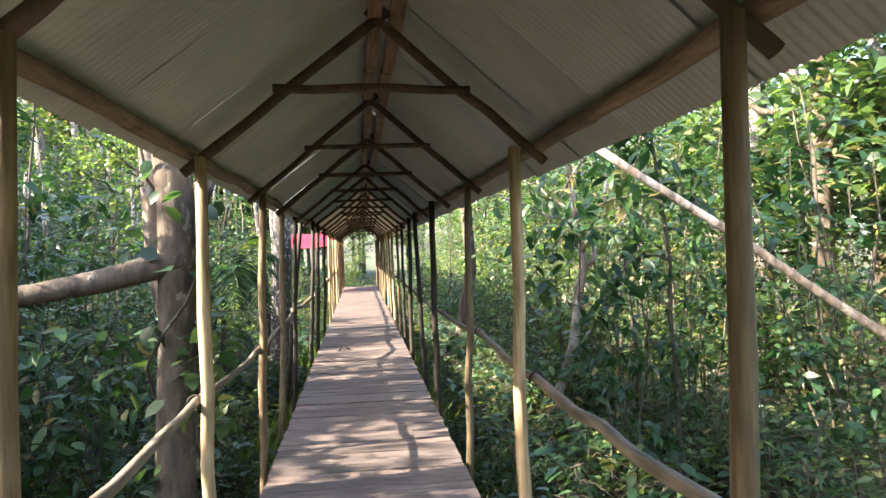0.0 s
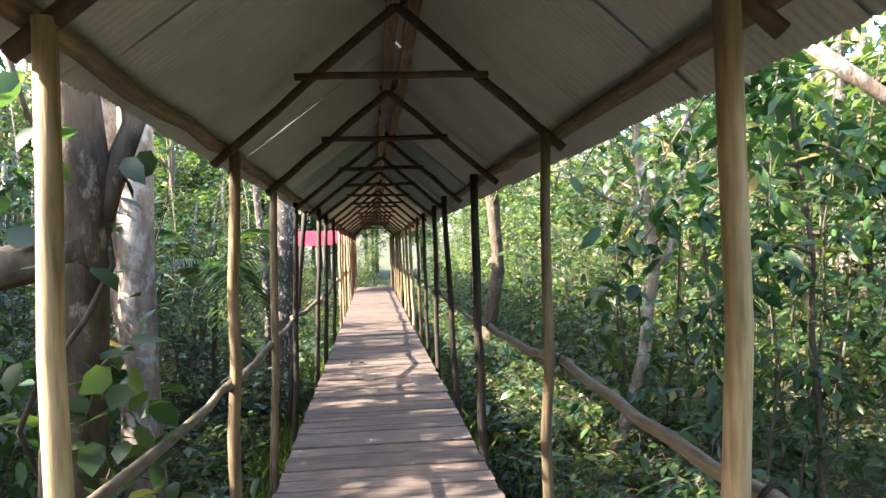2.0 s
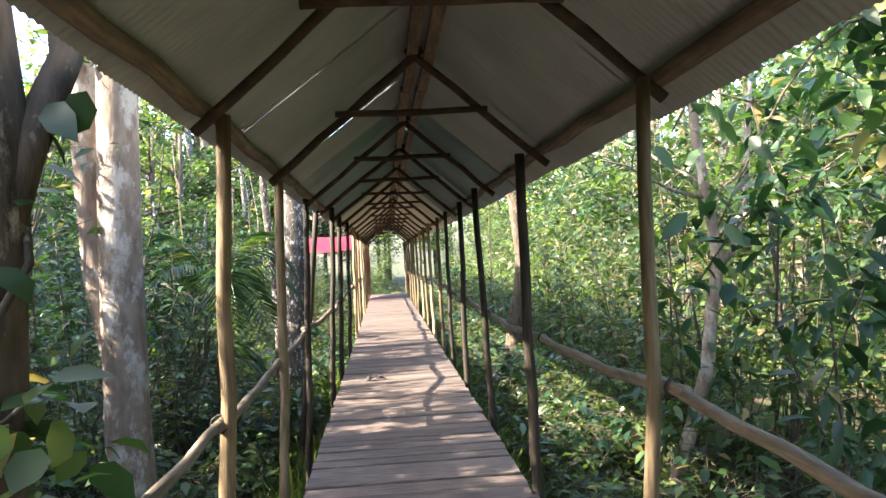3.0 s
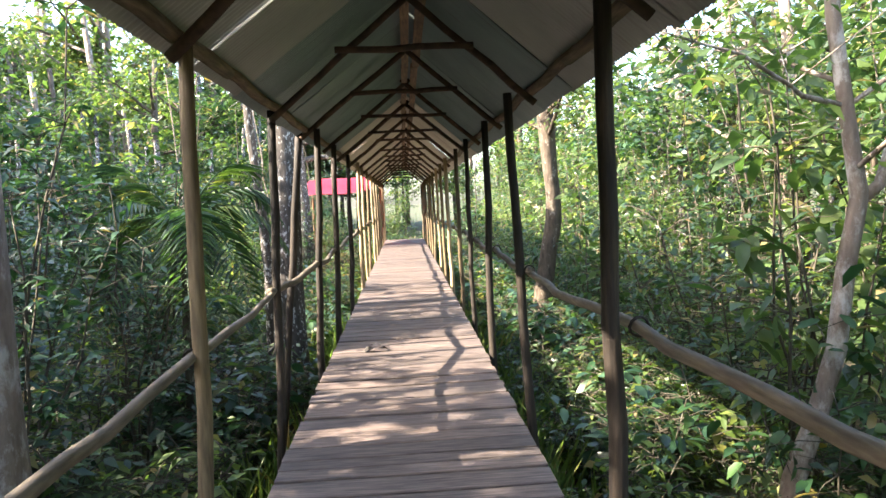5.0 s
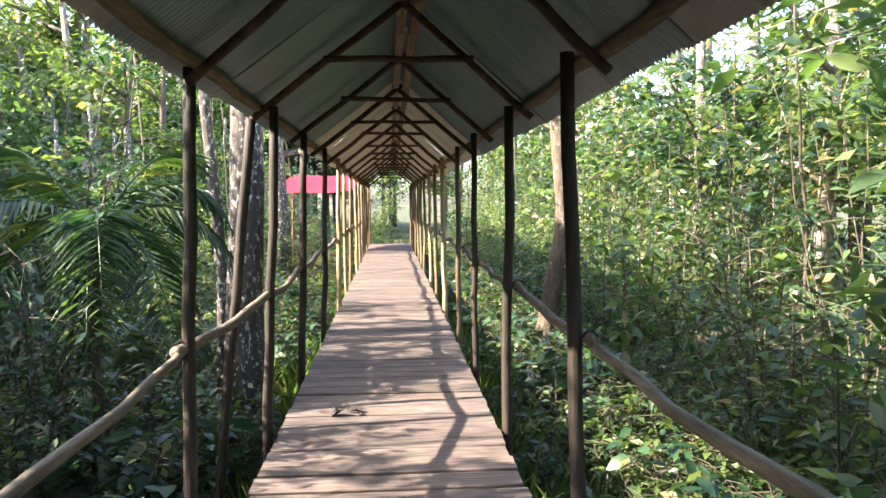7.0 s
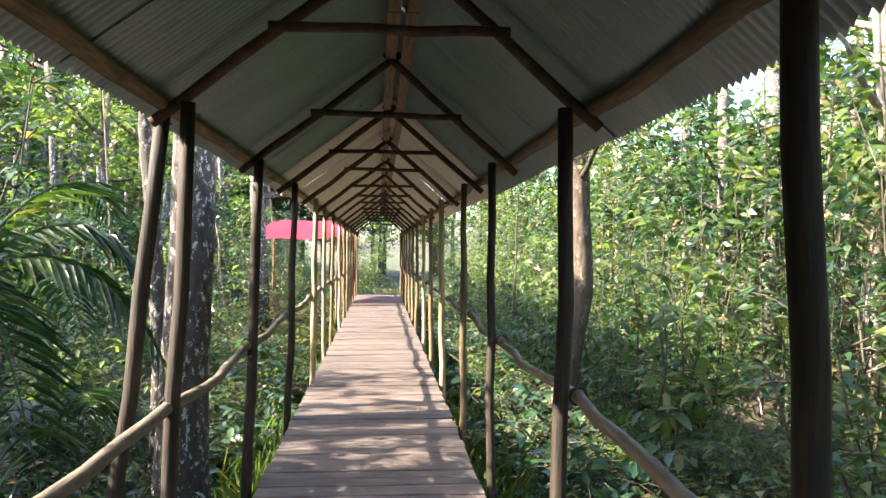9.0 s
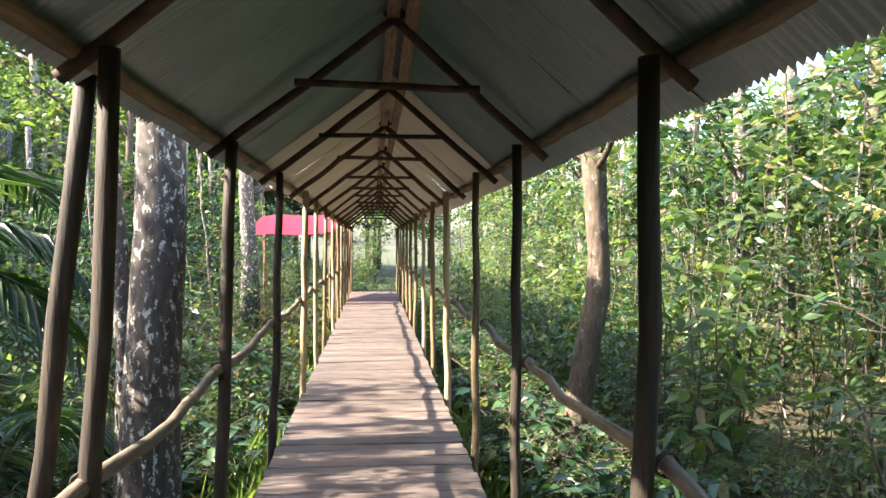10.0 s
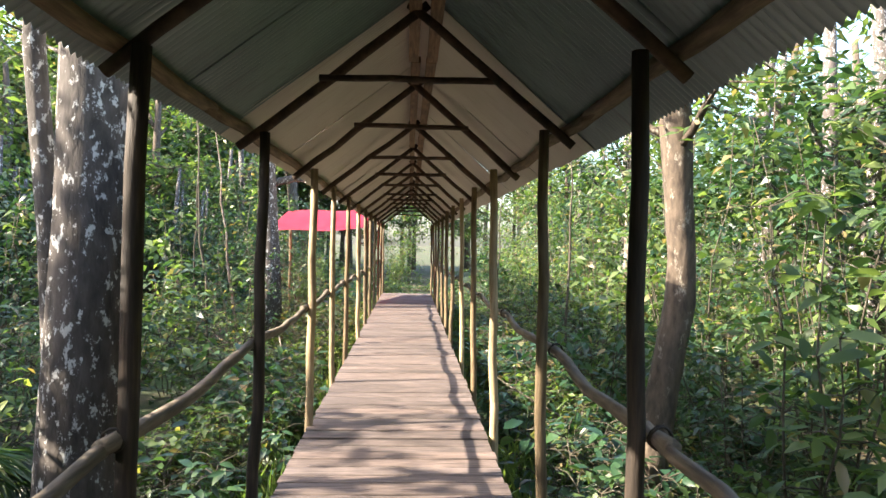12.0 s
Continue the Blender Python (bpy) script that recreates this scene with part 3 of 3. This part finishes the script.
# red tarpaulin shelter beyond the far left
shelter = thing("red_tarpaulin_shelter", (-2.3, 28.0, ground_z(-2.3, 28)), "red tarpaulin stretched over poles as a shelter", "shelter")
sz0 = shelter.location.z


def tarp_z(x, y):
    """The sheet climbs away from the walkway's near end and hangs lower at its outer corner."""
    return 1.8 + 0.19 * (y + 1.6) + 0.05 * (x - 1.2)


v, f = [], []
for j in range(11):
    for i in range(15):
        x, y = -1.0 + 2.3 * i / 14, -1.6 + 3.2 * j / 10
        z = tarp_z(x, y) - 0.04 * math.sin(math.pi * j / 5) + 0.03 * math.sin(3.1 * x + 2 * y) - sz0
        v.append((x, y, z))
for j in range(10):
    for i in range(14):
        a = j * 15 + i
        f.append((a, a + 1, a + 16, a + 15))
part("tarpaulin", mesh_of("tarpaulin", v, f, TARP), shelter)
for x in (-0.92, 1.2):
    for y in (-1.5, 1.5):
        part("pole", tube("pole", wobbly((x, y, -0.1), (x, y, tarp_z(x, y) - 0.02 - sz0), 5, 0.015, rng), [0.035] * 6, POLE_TAN, 8, 0.05, rng), shelter)

# the dead leaf on the boards
dl = tagged(new("dead_leaf", leaves_mesh("dead_leaf", [(0, 0, 0.02), (0.03, 0.01, 0.02), (-0.03, 0, 0.02), (0.02, -0.02, 0.015), (0, 0.02, 0.03)], [0.11, 0.09, 0.1, 0.08, 0.07], DARK_LEAF, rs, 0.5, 0.1)),
            "dark curled dead leaf lying on the boards", "leaf")
dl.location = (-0.29, 10.27, 0.012)
dl.scale = (1.3, 1.2, 1.9)

# shrubs: a few kinds, then copies through the wood
KINDS = [
    shrub("fine", 2.0, 0.9, 750, 0.11, LEAF_MID, "dense small-leaved green forest shrub", 7),
    shrub("broad", 2.3, 1.0, 420, 0.19, LEAF_DARK, "dark broad-leaved shrub with drooping leaves", 6, 0.9),
    shrub("light", 2.4, 1.0, 500, 0.15, LEAF_LIGHT, "sunlit yellow-green leafy sapling", 6),
    shrub("tall", 4.4, 1.1, 800, 0.14, LEAF_MID, "tall leafy understory sapling with thin stems", 7),
    shrub("tall_light", 4.8, 1.2, 750, 0.16, LEAF_LIGHT, "tall sunlit sapling with light green leaves", 7),
    shrub("tall_dark", 4.2, 1.1, 900, 0.12, LEAF_DARK, "tall dark green leafy sapling", 7),
    shrub("low", 0.75, 0.75, 420, 0.13, LEAF_MID, "low leafy green plant of the forest floor", 9, 0.4),
    shrub("low_broad", 0.9, 0.75, 230, 0.22, LEAF_DARK, "low broad-leaved green plant of the forest floor", 8, 0.5),
    shrub("low_light", 0.8, 0.7, 330, 0.15, LEAF_LIGHT, "low bright green plant of the forest floor", 8, 0.5),
    shrub("hanging", 3.7, 0.62, 620, 0.15, LEAF_DARK, "sapling with dark hanging leaves", 5, 1.4, 0.4),
    shrub("big_light", 3.6, 0.9, 330, 0.22, LEAF_LIGHT, "sapling with large bright green leaves", 5, 0.7, 0.4),
]
FAR = [tree("far_a%d" % i, (0, 0, -80), [(0, 0, -0.2), (0.1, 0, 2.5), (0.0, 0.1, 5), (0.2, 0, 8)], [0.2, 0.15, 0.13, 0.09],
            (BARK_PALE, BARK_LICHEN, BARK_BROWN)[i], "tree deep in the wood", 1300, 0.3,
            (LEAF_LIGHT, LEAF_MID, LEAF_LIGHT)[i], (2.6, 2.6), 9, (), 0.3, True) for i in range(3)]
DIM = [
    shrub("dim_fine", 2.0, 0.9, 420, 0.16, LEAF_MID, "green shrub", 5, coarse=True),
    shrub("dim_broad", 2.3, 1.0, 330, 0.22, LEAF_DARK, "dark shrub", 5, 0.9, coarse=True),
    shrub("dim_light", 2.4, 1.0, 360, 0.18, LEAF_LIGHT, "light shrub", 5, coarse=True),
    shrub("dim_tall", 4.4, 1.1, 560, 0.17, LEAF_MID, "tall sapling", 6, coarse=True),
    shrub("dim_tall_light", 4.8, 1.2, 520, 0.19, LEAF_LIGHT, "tall light sapling", 6, coarse=True),
    shrub("dim_tall_dark", 4.2, 1.1, 560, 0.16, LEAF_DARK, "tall dark sapling", 6, coarse=True),
    shrub("dim_low", 0.75, 0.75, 240, 0.18, LEAF_MID, "low plant", 5, 0.4, coarse=True),
    shrub("dim_low_broad", 0.9, 0.75, 170, 0.24, LEAF_DARK, "low broad plant", 5, 0.5, coarse=True),
    shrub("dim_low_light", 0.8, 0.7, 200, 0.19, LEAF_LIGHT, "low light plant", 5, 0.5, coarse=True),
]


def spot(x, y, s):
    return Matrix.Translation((x, y, ground_z(x, y))) @ Matrix.Rotation(prng.uniform(0, 2 * math.pi), 4, "Z") @ Matrix.Scale(s, 4)


def put(kind, x, y, s=1.0):
    ob = copy_thing(kind, spot(x, y, 1.0))
    ob.scale = (s, s, s)
    return ob


DEEP = []


def deep(kind, x, y, s=1.0):
    """A plant of the wood further off, joined into one growth later on."""
    DEEP.append((kind, spot(x, y, s)))


def sunny(y):
    """The stretch where the wood beside the walkway is thin and the sun falls in."""
    return 14.5 < y < 36


prng = random.Random(21)
for side in (-1, 1):
    # low plants at the foot of the walkway
    y = -3.0
    while y < 40:
        put(KINDS[prng.choice((6, 8, 8, 7))], side * prng.uniform(1.5, 2.4), y, prng.uniform(0.7, 1.1))
        y += prng.uniform(0.65, 1.05)
    y = -3.0
    while y < 34:
        put(KINDS[prng.choice((6, 8, 8))], side * prng.uniform(2.4, 3.8), y, prng.uniform(0.8, 1.2))
        y += prng.uniform(1.1, 1.7)
    # shrubs within reach
    y = -2.0
    while y < 42:
        if not (side < 0 and sunny(y) and prng.random() < 0.5):
            put(KINDS[prng.choice((0, 0, 2, 1) if side > 0 else (0, 2, 0, 2, 5))], side * prng.uniform(2.7, 4.2), y, prng.uniform(0.7, 1.0))
        y += prng.uniform(1.2, 2.0)
    # saplings and low growth behind them
    for lo, hi, step, kinds in ((4.0, 6.0, 1.5, (3, 2, 4, 5)), (6.0, 9.0, 1.2, (3, 4, 5, 2)), (9.0, 14, 1.0, (3, 4, 5, 4))):
        y = -3.0
        while y < 48:
            if side > 0 or not sunny(y) or prng.random() < 0.3:
                deep(DIM[prng.choice(kinds)], side * prng.uniform(lo, hi), y, prng.uniform(0.8, 1.25))
            deep(DIM[prng.choice((6, 7, 8, 0, 2))], side * prng.uniform(lo, hi), y, prng.uniform(0.8, 1.4))
            y += step * prng.uniform(0.7, 1.4)
    y = 0.0
    while y < 60:
        x = side * prng.uniform(7, 22)
        if side > 0 or not sunny(y) or x < -15:
            deep(FAR[prng.randrange(3)], x, y, prng.uniform(0.8, 1.3))
        y += prng.uniform(0.9, 1.6)
# tall wood on the side of the sun
y = -8.0
while y < 49:
    deep(FAR[prng.choice((1, 1, 0))], prng.uniform(-20, -13.5), y, prng.uniform(1.0, 1.35) if y < 24 else prng.uniform(0.95, 1.05))
    y += prng.uniform(0.45, 0.8)
y = -4.0
while y < 96:
    deep(FAR[prng.choice((0, 1, 2))], prng.uniform(-35, -31), y, prng.uniform(2.0, 2.5))
    y += prng.uniform(0.9, 1.4)
y = 6.0
while y < 64:
    deep(FAR[prng.choice((0, 1, 2))], prng.uniform(-27, -23), y, prng.uniform(1.45, 1.65))
    y += prng.uniform(0.8, 1.3)
# extra near-left growth, added to keep sun off the first stretch of deck
y = -4.0
while y < 13.0:
    if y < 8:
        deep(DIM[prng.choice((3, 5, 5, 3))], prng.uniform(-6.5, -3.4), y, prng.uniform(0.95, 1.3))
    deep(FAR[1], prng.uniform(-11, -5 if y < 9.5 else -7.5), y, prng.uniform(0.8, 1.2))
    y += prng.uniform(1.2, 1.8)
# dense saplings mostly out of view, added only to shade the near boards
for y in (4.2, 5.2, 6.1):
    deep(DIM[5], prng.uniform(-4.2, -3.7), y, 1.3)
y = 12.0
while y < 42:
    deep(FAR[1], prng.uniform(-12.5, -7.5), y, prng.uniform(0.52, 0.66))
    y += prng.uniform(0.9, 1.5)
y = -4.0
while y < 46:
    deep(FAR[prng.randrange(3)], prng.uniform(7, 20), y, prng.uniform(0.9, 1.4))
    y += prng.uniform(1.2, 2.0)
for i in range(14):
    deep(DIM[prng.choice((2, 8, 8, 6))], prng.uniform(-2.5, 2.5), prng.uniform(40.5, 47), prng.uniform(0.7, 1.0))
for i in range(42):
    deep(FAR[prng.randrange(3)], prng.uniform(-34, -8), prng.uniform(50, 78), prng.uniform(1.7, 2.3))
# the wood that closes the far end
for i in range(16):
    deep(DIM[prng.choice((2, 4, 8, 4))], prng.uniform(-6, 6), prng.uniform(48, 58), prng.uniform(0.7, 1.0))
for i in range(20):
    deep(FAR[(0, 2)[i % 2]], prng.uniform(-16, 16), prng.uniform(60, 76), prng.uniform(0.8, 1.2))
for i in range(14):
    deep(FAR[prng.randrange(3)], prng.uniform(-14, 14), prng.uniform(-22, -6), prng.uniform(0.9, 1.4))
for i in range(50):
    a = prng.uniform(0, 2 * math.pi)
    deep(FAR[prng.randrange(3)], 30 * math.cos(a), 20 + 52 * math.sin(a), prng.uniform(1.0, 1.5))
# thick low growth close to the boards
for side, lo, hi, y0, y1, n in ((1, 1.25, 2.6, 3, 24, 34), (1, 2.4, 4.6, 3, 20, 26), (-1, 1.3, 2.6, 5, 24, 26)):
    for i in range(n):
        y = y0 + (y1 - y0) * (i + prng.random()) / n
        put(KINDS[prng.choice((6, 6, 7, 8))], side * prng.uniform(lo, hi), y, prng.uniform(0.55, 0.95))
# saplings that stand out beside the walkway
put(KINDS[9], 2.65, 5.5, 1.05)
put(KINDS[5], -2.7, 10.6, 0.95)
put(KINDS[5], -3.3, 12.3, 1.05)
put(KINDS[3], -3.4, 7.2, 1.0)
put(KINDS[9], -3.0, 5.9, 0.95)
put(KINDS[10], 3.0, 8.6, 1.15)
put(KINDS[10], 3.0, 14.6, 1.0)
put(KINDS[0], 3.2, 10.2, 1.25)
put(KINDS[0], 3.6, 11.4, 1.35)
put(KINDS[5], -3.0, 8.6, 1.0)
put(KINDS[5], -3.4, 9.8, 1.05)
put(KINDS[1], -2.4, 5.4, 1.0)
put(KINDS[2], -2.3, 1.6, 1.1)


def drooping_sapling(place, top, boughs, leaves):
    """A thin stem whose boughs hang over with broad dark leaves."""
    r = random.Random(31)
    ob = thing("drooping_sapling", place, "sapling with drooping boughs of broad dark green leaves", "sapling")
    o = Vector(place)
    stem = wobbly((0, 0, 0), Vector(top) - o, 8, 0.05, r)
    part("stem", tube("stem", stem, [0.03 - 0.0022 * i for i in range(9)], STEM, 7, 0.06, r), ob)
    for k, e in boughs:
        a, b = stem[k], Vector(e) - o
        line = [a.lerp(b, t / 6) + Vector((0, 0, 0.35 * math.sin(math.pi * t / 6))) for t in range(7)]
        bough = part("bough", tube("bough", line, [0.014 - 0.0016 * i for i in range(7)], STEM, 5, 0.05, r), ob)
        c = []
        for _ in range(leaves):
            u = r.uniform(1.0, 6.0)
            q = line[int(min(u, 5.99))].lerp(line[min(6, int(u) + 1)], u % 1)
            c.append((q.x + r.gauss(0, 0.12), q.y + r.gauss(0, 0.14), q.z + r.gauss(-0.05, 0.11)))
        part("foliage", leaves_mesh("foliage", c, rs.uniform(0.13, 0.22, leaves), LEAF_DARK, rs, 0.4, 1.1, oval=True), bough)
    return ob


drooping_sapling(g(3.1, 5.3), (2.7, 5.2, 3.2), [(8, (1.25, 4.9, 2.0)), (7, (1.55, 5.1, 1.55)), (6, (1.5, 5.5, 1.1)), (7, (2.3, 4.7, 1.6)), (5, (2.0, 5.0, 0.7)), (8, (2.4, 5.6, 2.3)), (6, (3.2, 4.8, 1.4))], 75)


def joined(name, plants, label):
    """Many plants as one mesh."""
    cos, loops, starts, totals, mats, slots = [], [], [], [], [], []
    nv = nl = 0
    for kind, m in plants:
        for o in kind.children_recursive:
            me = o.data
            c = np.empty(len(me.vertices) * 3)
            me.vertices.foreach_get("co", c)
            c = c.reshape(-1, 3) @ np.array(m.to_3x3()).T + np.array(m.translation)
            lv = np.empty(len(me.loops), np.int32)
            me.loops.foreach_get("vertex_index", lv)
            ls = np.empty(len(me.polygons), np.int32)
            lt = np.empty(len(me.polygons), np.int32)
            me.polygons.foreach_get("loop_start", ls)
            me.polygons.foreach_get("loop_total", lt)
            mat = me.materials[0]
            if mat not in slots:
                slots.append(mat)
            cos.append(c)
            loops.append(lv + nv)
            starts.append(ls + nl)
            totals.append(lt)
            mats.append(np.full(len(ls), slots.index(mat), np.int32))
            nv += len(c)
            nl += len(lv)
    me = bpy.data.meshes.new(name)
    me.vertices.add(nv)
    me.vertices.foreach_set("co", np.concatenate(cos).reshape(-1))
    me.loops.add(nl)
    me.loops.foreach_set("vertex_index", np.concatenate(loops))
    n = sum(len(q) for q in starts)
    me.polygons.add(n)
    me.polygons.foreach_set("loop_start", np.concatenate(starts))
    me.polygons.foreach_set("loop_total", np.concatenate(totals))
    for mat in slots:
        me.materials.append(mat)
    me.polygons.foreach_set("material_index", np.concatenate(mats))
    me.update(calc_edges=True)
    return tagged(new(name, me), label, "undergrowth", kind="stuff")


joined("deep_undergrowth", DEEP, "dense green saplings and trees deeper in the wood")

# climber on the near trunk
n = 60
near = np.stack([rs.normal(-1.0, 0.11, n), rs.normal(3.42, 0.16, n), rs.normal(0.9, 0.2, n)], 1)
n = 90
ang, hz = rs.uniform(0, 2 * np.pi, n), rs.uniform(-0.6, 2.4, n)
cs = np.stack([-1.2 + np.cos(ang) * rs.uniform(0.14, 0.34, n), 3.55 + np.sin(ang) * rs.uniform(0.14, 0.34, n), hz], 1)
vine = thing("climbing_vine", (0, 0, 0), "broad-leaved green vine climbing the near trunk", "vine")
part("tendril", tube("tendril", [(-1.2 + 0.17 * math.cos(0.9 * i), 3.55 + 0.17 * math.sin(0.9 * i), -1.3 + 0.2 * i) for i in range(19)], [0.012] * 19, STEM, 5), vine)
part("foliage", leaves_mesh("foliage", cs, rs.uniform(0.09, 0.17, n), LEAF_MID, rs, 0.75, 1.2, oval=True), vine)
part("foliage", leaves_mesh("foliage", near, rs.uniform(0.08, 0.15, len(near)), LEAF_LIGHT, rs, 0.7, 0.9, oval=True), vine)
for i in range(6):
    q = near[i * 9]
    part("tendril", tube("tendril", wobbly((-1.18, 3.5, 0.3 + 0.15 * i), tuple(q), 4, 0.02, prng), [0.006] * 5, STEM, 5), vine)

# grass along both feet of the deck
n = 9000
gx = rs.choice([-1, 1], n) * (0.85 + np.abs(rs.normal(0, 0.55, n)))
gy = rs.uniform(-2, 36, n)
keep = [noise.noise((x * 0.7, q * 0.45, 1.7)) > -0.15 for x, q in zip(gx, gy)]
gx, gy = gx[keep], gy[keep]
cs = [(x, q, ground_z(x, q)) for x, q in zip(gx, gy)]
ways = np.stack([rs.normal(0, 0.35, len(gx)), rs.normal(0, 0.35, len(gx)), np.ones(len(gx))], 1)
tagged(new("grass", leaves_mesh("grass", cs, rs.uniform(0.3, 0.75, len(gx)), LEAF_LIGHT, rs, 0.045, 0.0, ways)), "tall bright green grass at the foot of the boardwalk", "grass", kind="stuff")

# fallen sticks and thin bare stems on the wood's floor
for i in range(40):
    x, y = prng.choice((-1, 1)) * prng.uniform(1.8, 6), prng.uniform(0, 30)
    a, ln = prng.uniform(0, math.pi), prng.uniform(0.8, 2.4)
    e = Vector((math.cos(a) * ln, math.sin(a) * ln, prng.uniform(0.05, 1.0)))
    st = thing("stick", (x, y, ground_z(x, y)), "bare grey fallen stick on the forest floor", "stick", "fallen sticks")
    part("wood", tube("wood", wobbly((0, 0, 0), e, 6, 0.05, prng), [0.022 - 0.0025 * j for j in range(7)], BARK_PALE if i % 2 else STEM, 6, 0.1, prng), st)
for i in range(16):
    x, y = prng.choice((-1, 1)) * prng.uniform(2.6, 7), prng.uniform(1, 34)
    h = prng.uniform(4.5, 7)
    st = thing("bare_sapling", (x, y, ground_z(x, y) - 0.1), "thin upright bare sapling stem in the wood", "sapling", "bare saplings")
    part("stem", tube("stem", wobbly((0, 0, 0), (prng.uniform(-0.6, 0.6), prng.uniform(-0.5, 0.5), h), 8, 0.06, prng), [0.032 - 0.0025 * j for j in range(9)], STEM if i % 4 else BARK_PALE, 7, 0.08, prng), st)
for kind in KINDS + FAR + DIM:
    for o in list(kind.children_recursive) + [kind]:
        bpy.data.objects.remove(o)
palm(g(-2.35, 11.2), 13, 1.75, 2.5)
palm(g(-3.2, 14.6), 9, 1.4, 0.9)

# ---- deck ----
deck = thing("deck", (0, 0, 0), "boardwalk of weathered grey-brown planks laid crosswise", "boardwalk", kind="structure")
for x in (-0.5, 0.5):
    pts = [(x, -4.0 + 0.5 * i, deck_z(-4 + 0.5 * i) - 0.105) for i in range(79)]
    part("beam", tube("beam", pts, [0.06] * len(pts), PLANK_SIDE, 8, 0.05, rng), deck)


def plank_mesh(width, r, warp):
    n = 6
    v, f = [], []
    for i in range(n + 1):
        t = i / n
        x = -0.7 + 1.42 * t
        lift = warp * (2 * t - 1) ** 2 + r.uniform(-0.0015, 0.0015)
        e0, e1 = r.uniform(-0.003, 0.003), r.uniform(-0.003, 0.003)
        b = 0.005
        v += [(x, e0, -0.036 + lift), (x, e0, -b + lift), (x, e0 + b, lift), (x, width + e1 - b, lift), (x, width + e1, -b + lift), (x, width + e1, -0.036 + lift)]
    for i in range(n):
        for c in range(6):
            d = (c + 1) % 6
            f.append((i * 6 + c, i * 6 + d, (i + 1) * 6 + d, (i + 1) * 6 + c))
    f.append(tuple(range(5, -1, -1)))
    f.append(tuple(n * 6 + c for c in range(6)))
    return mesh_of("plank", v, f, PLANK, False)


kr = random.Random(9)
WIDTHS = [0.13, 0.15, 0.17, 0.19, 0.2, 0.16]
PLANKS = [(w, plank_mesh(w, kr, kr.uniform(-0.004, 0.006))) for w in WIDTHS for _ in range(2)]
y = -3.6
while y < 33.5:
    w, me = kr.choice(PLANKS)
    part("plank", me, deck, "", pose(kr.uniform(-0.009, 0.009), y, deck_z(y) + kr.uniform(-0.004, 0.004), -math.degrees(math.atan(0.024 * max(0, y - 29))), 0, kr.uniform(-0.2, 0.2)))
    y += w + kr.choice((0.006, 0.010, 0.015, 0.028))
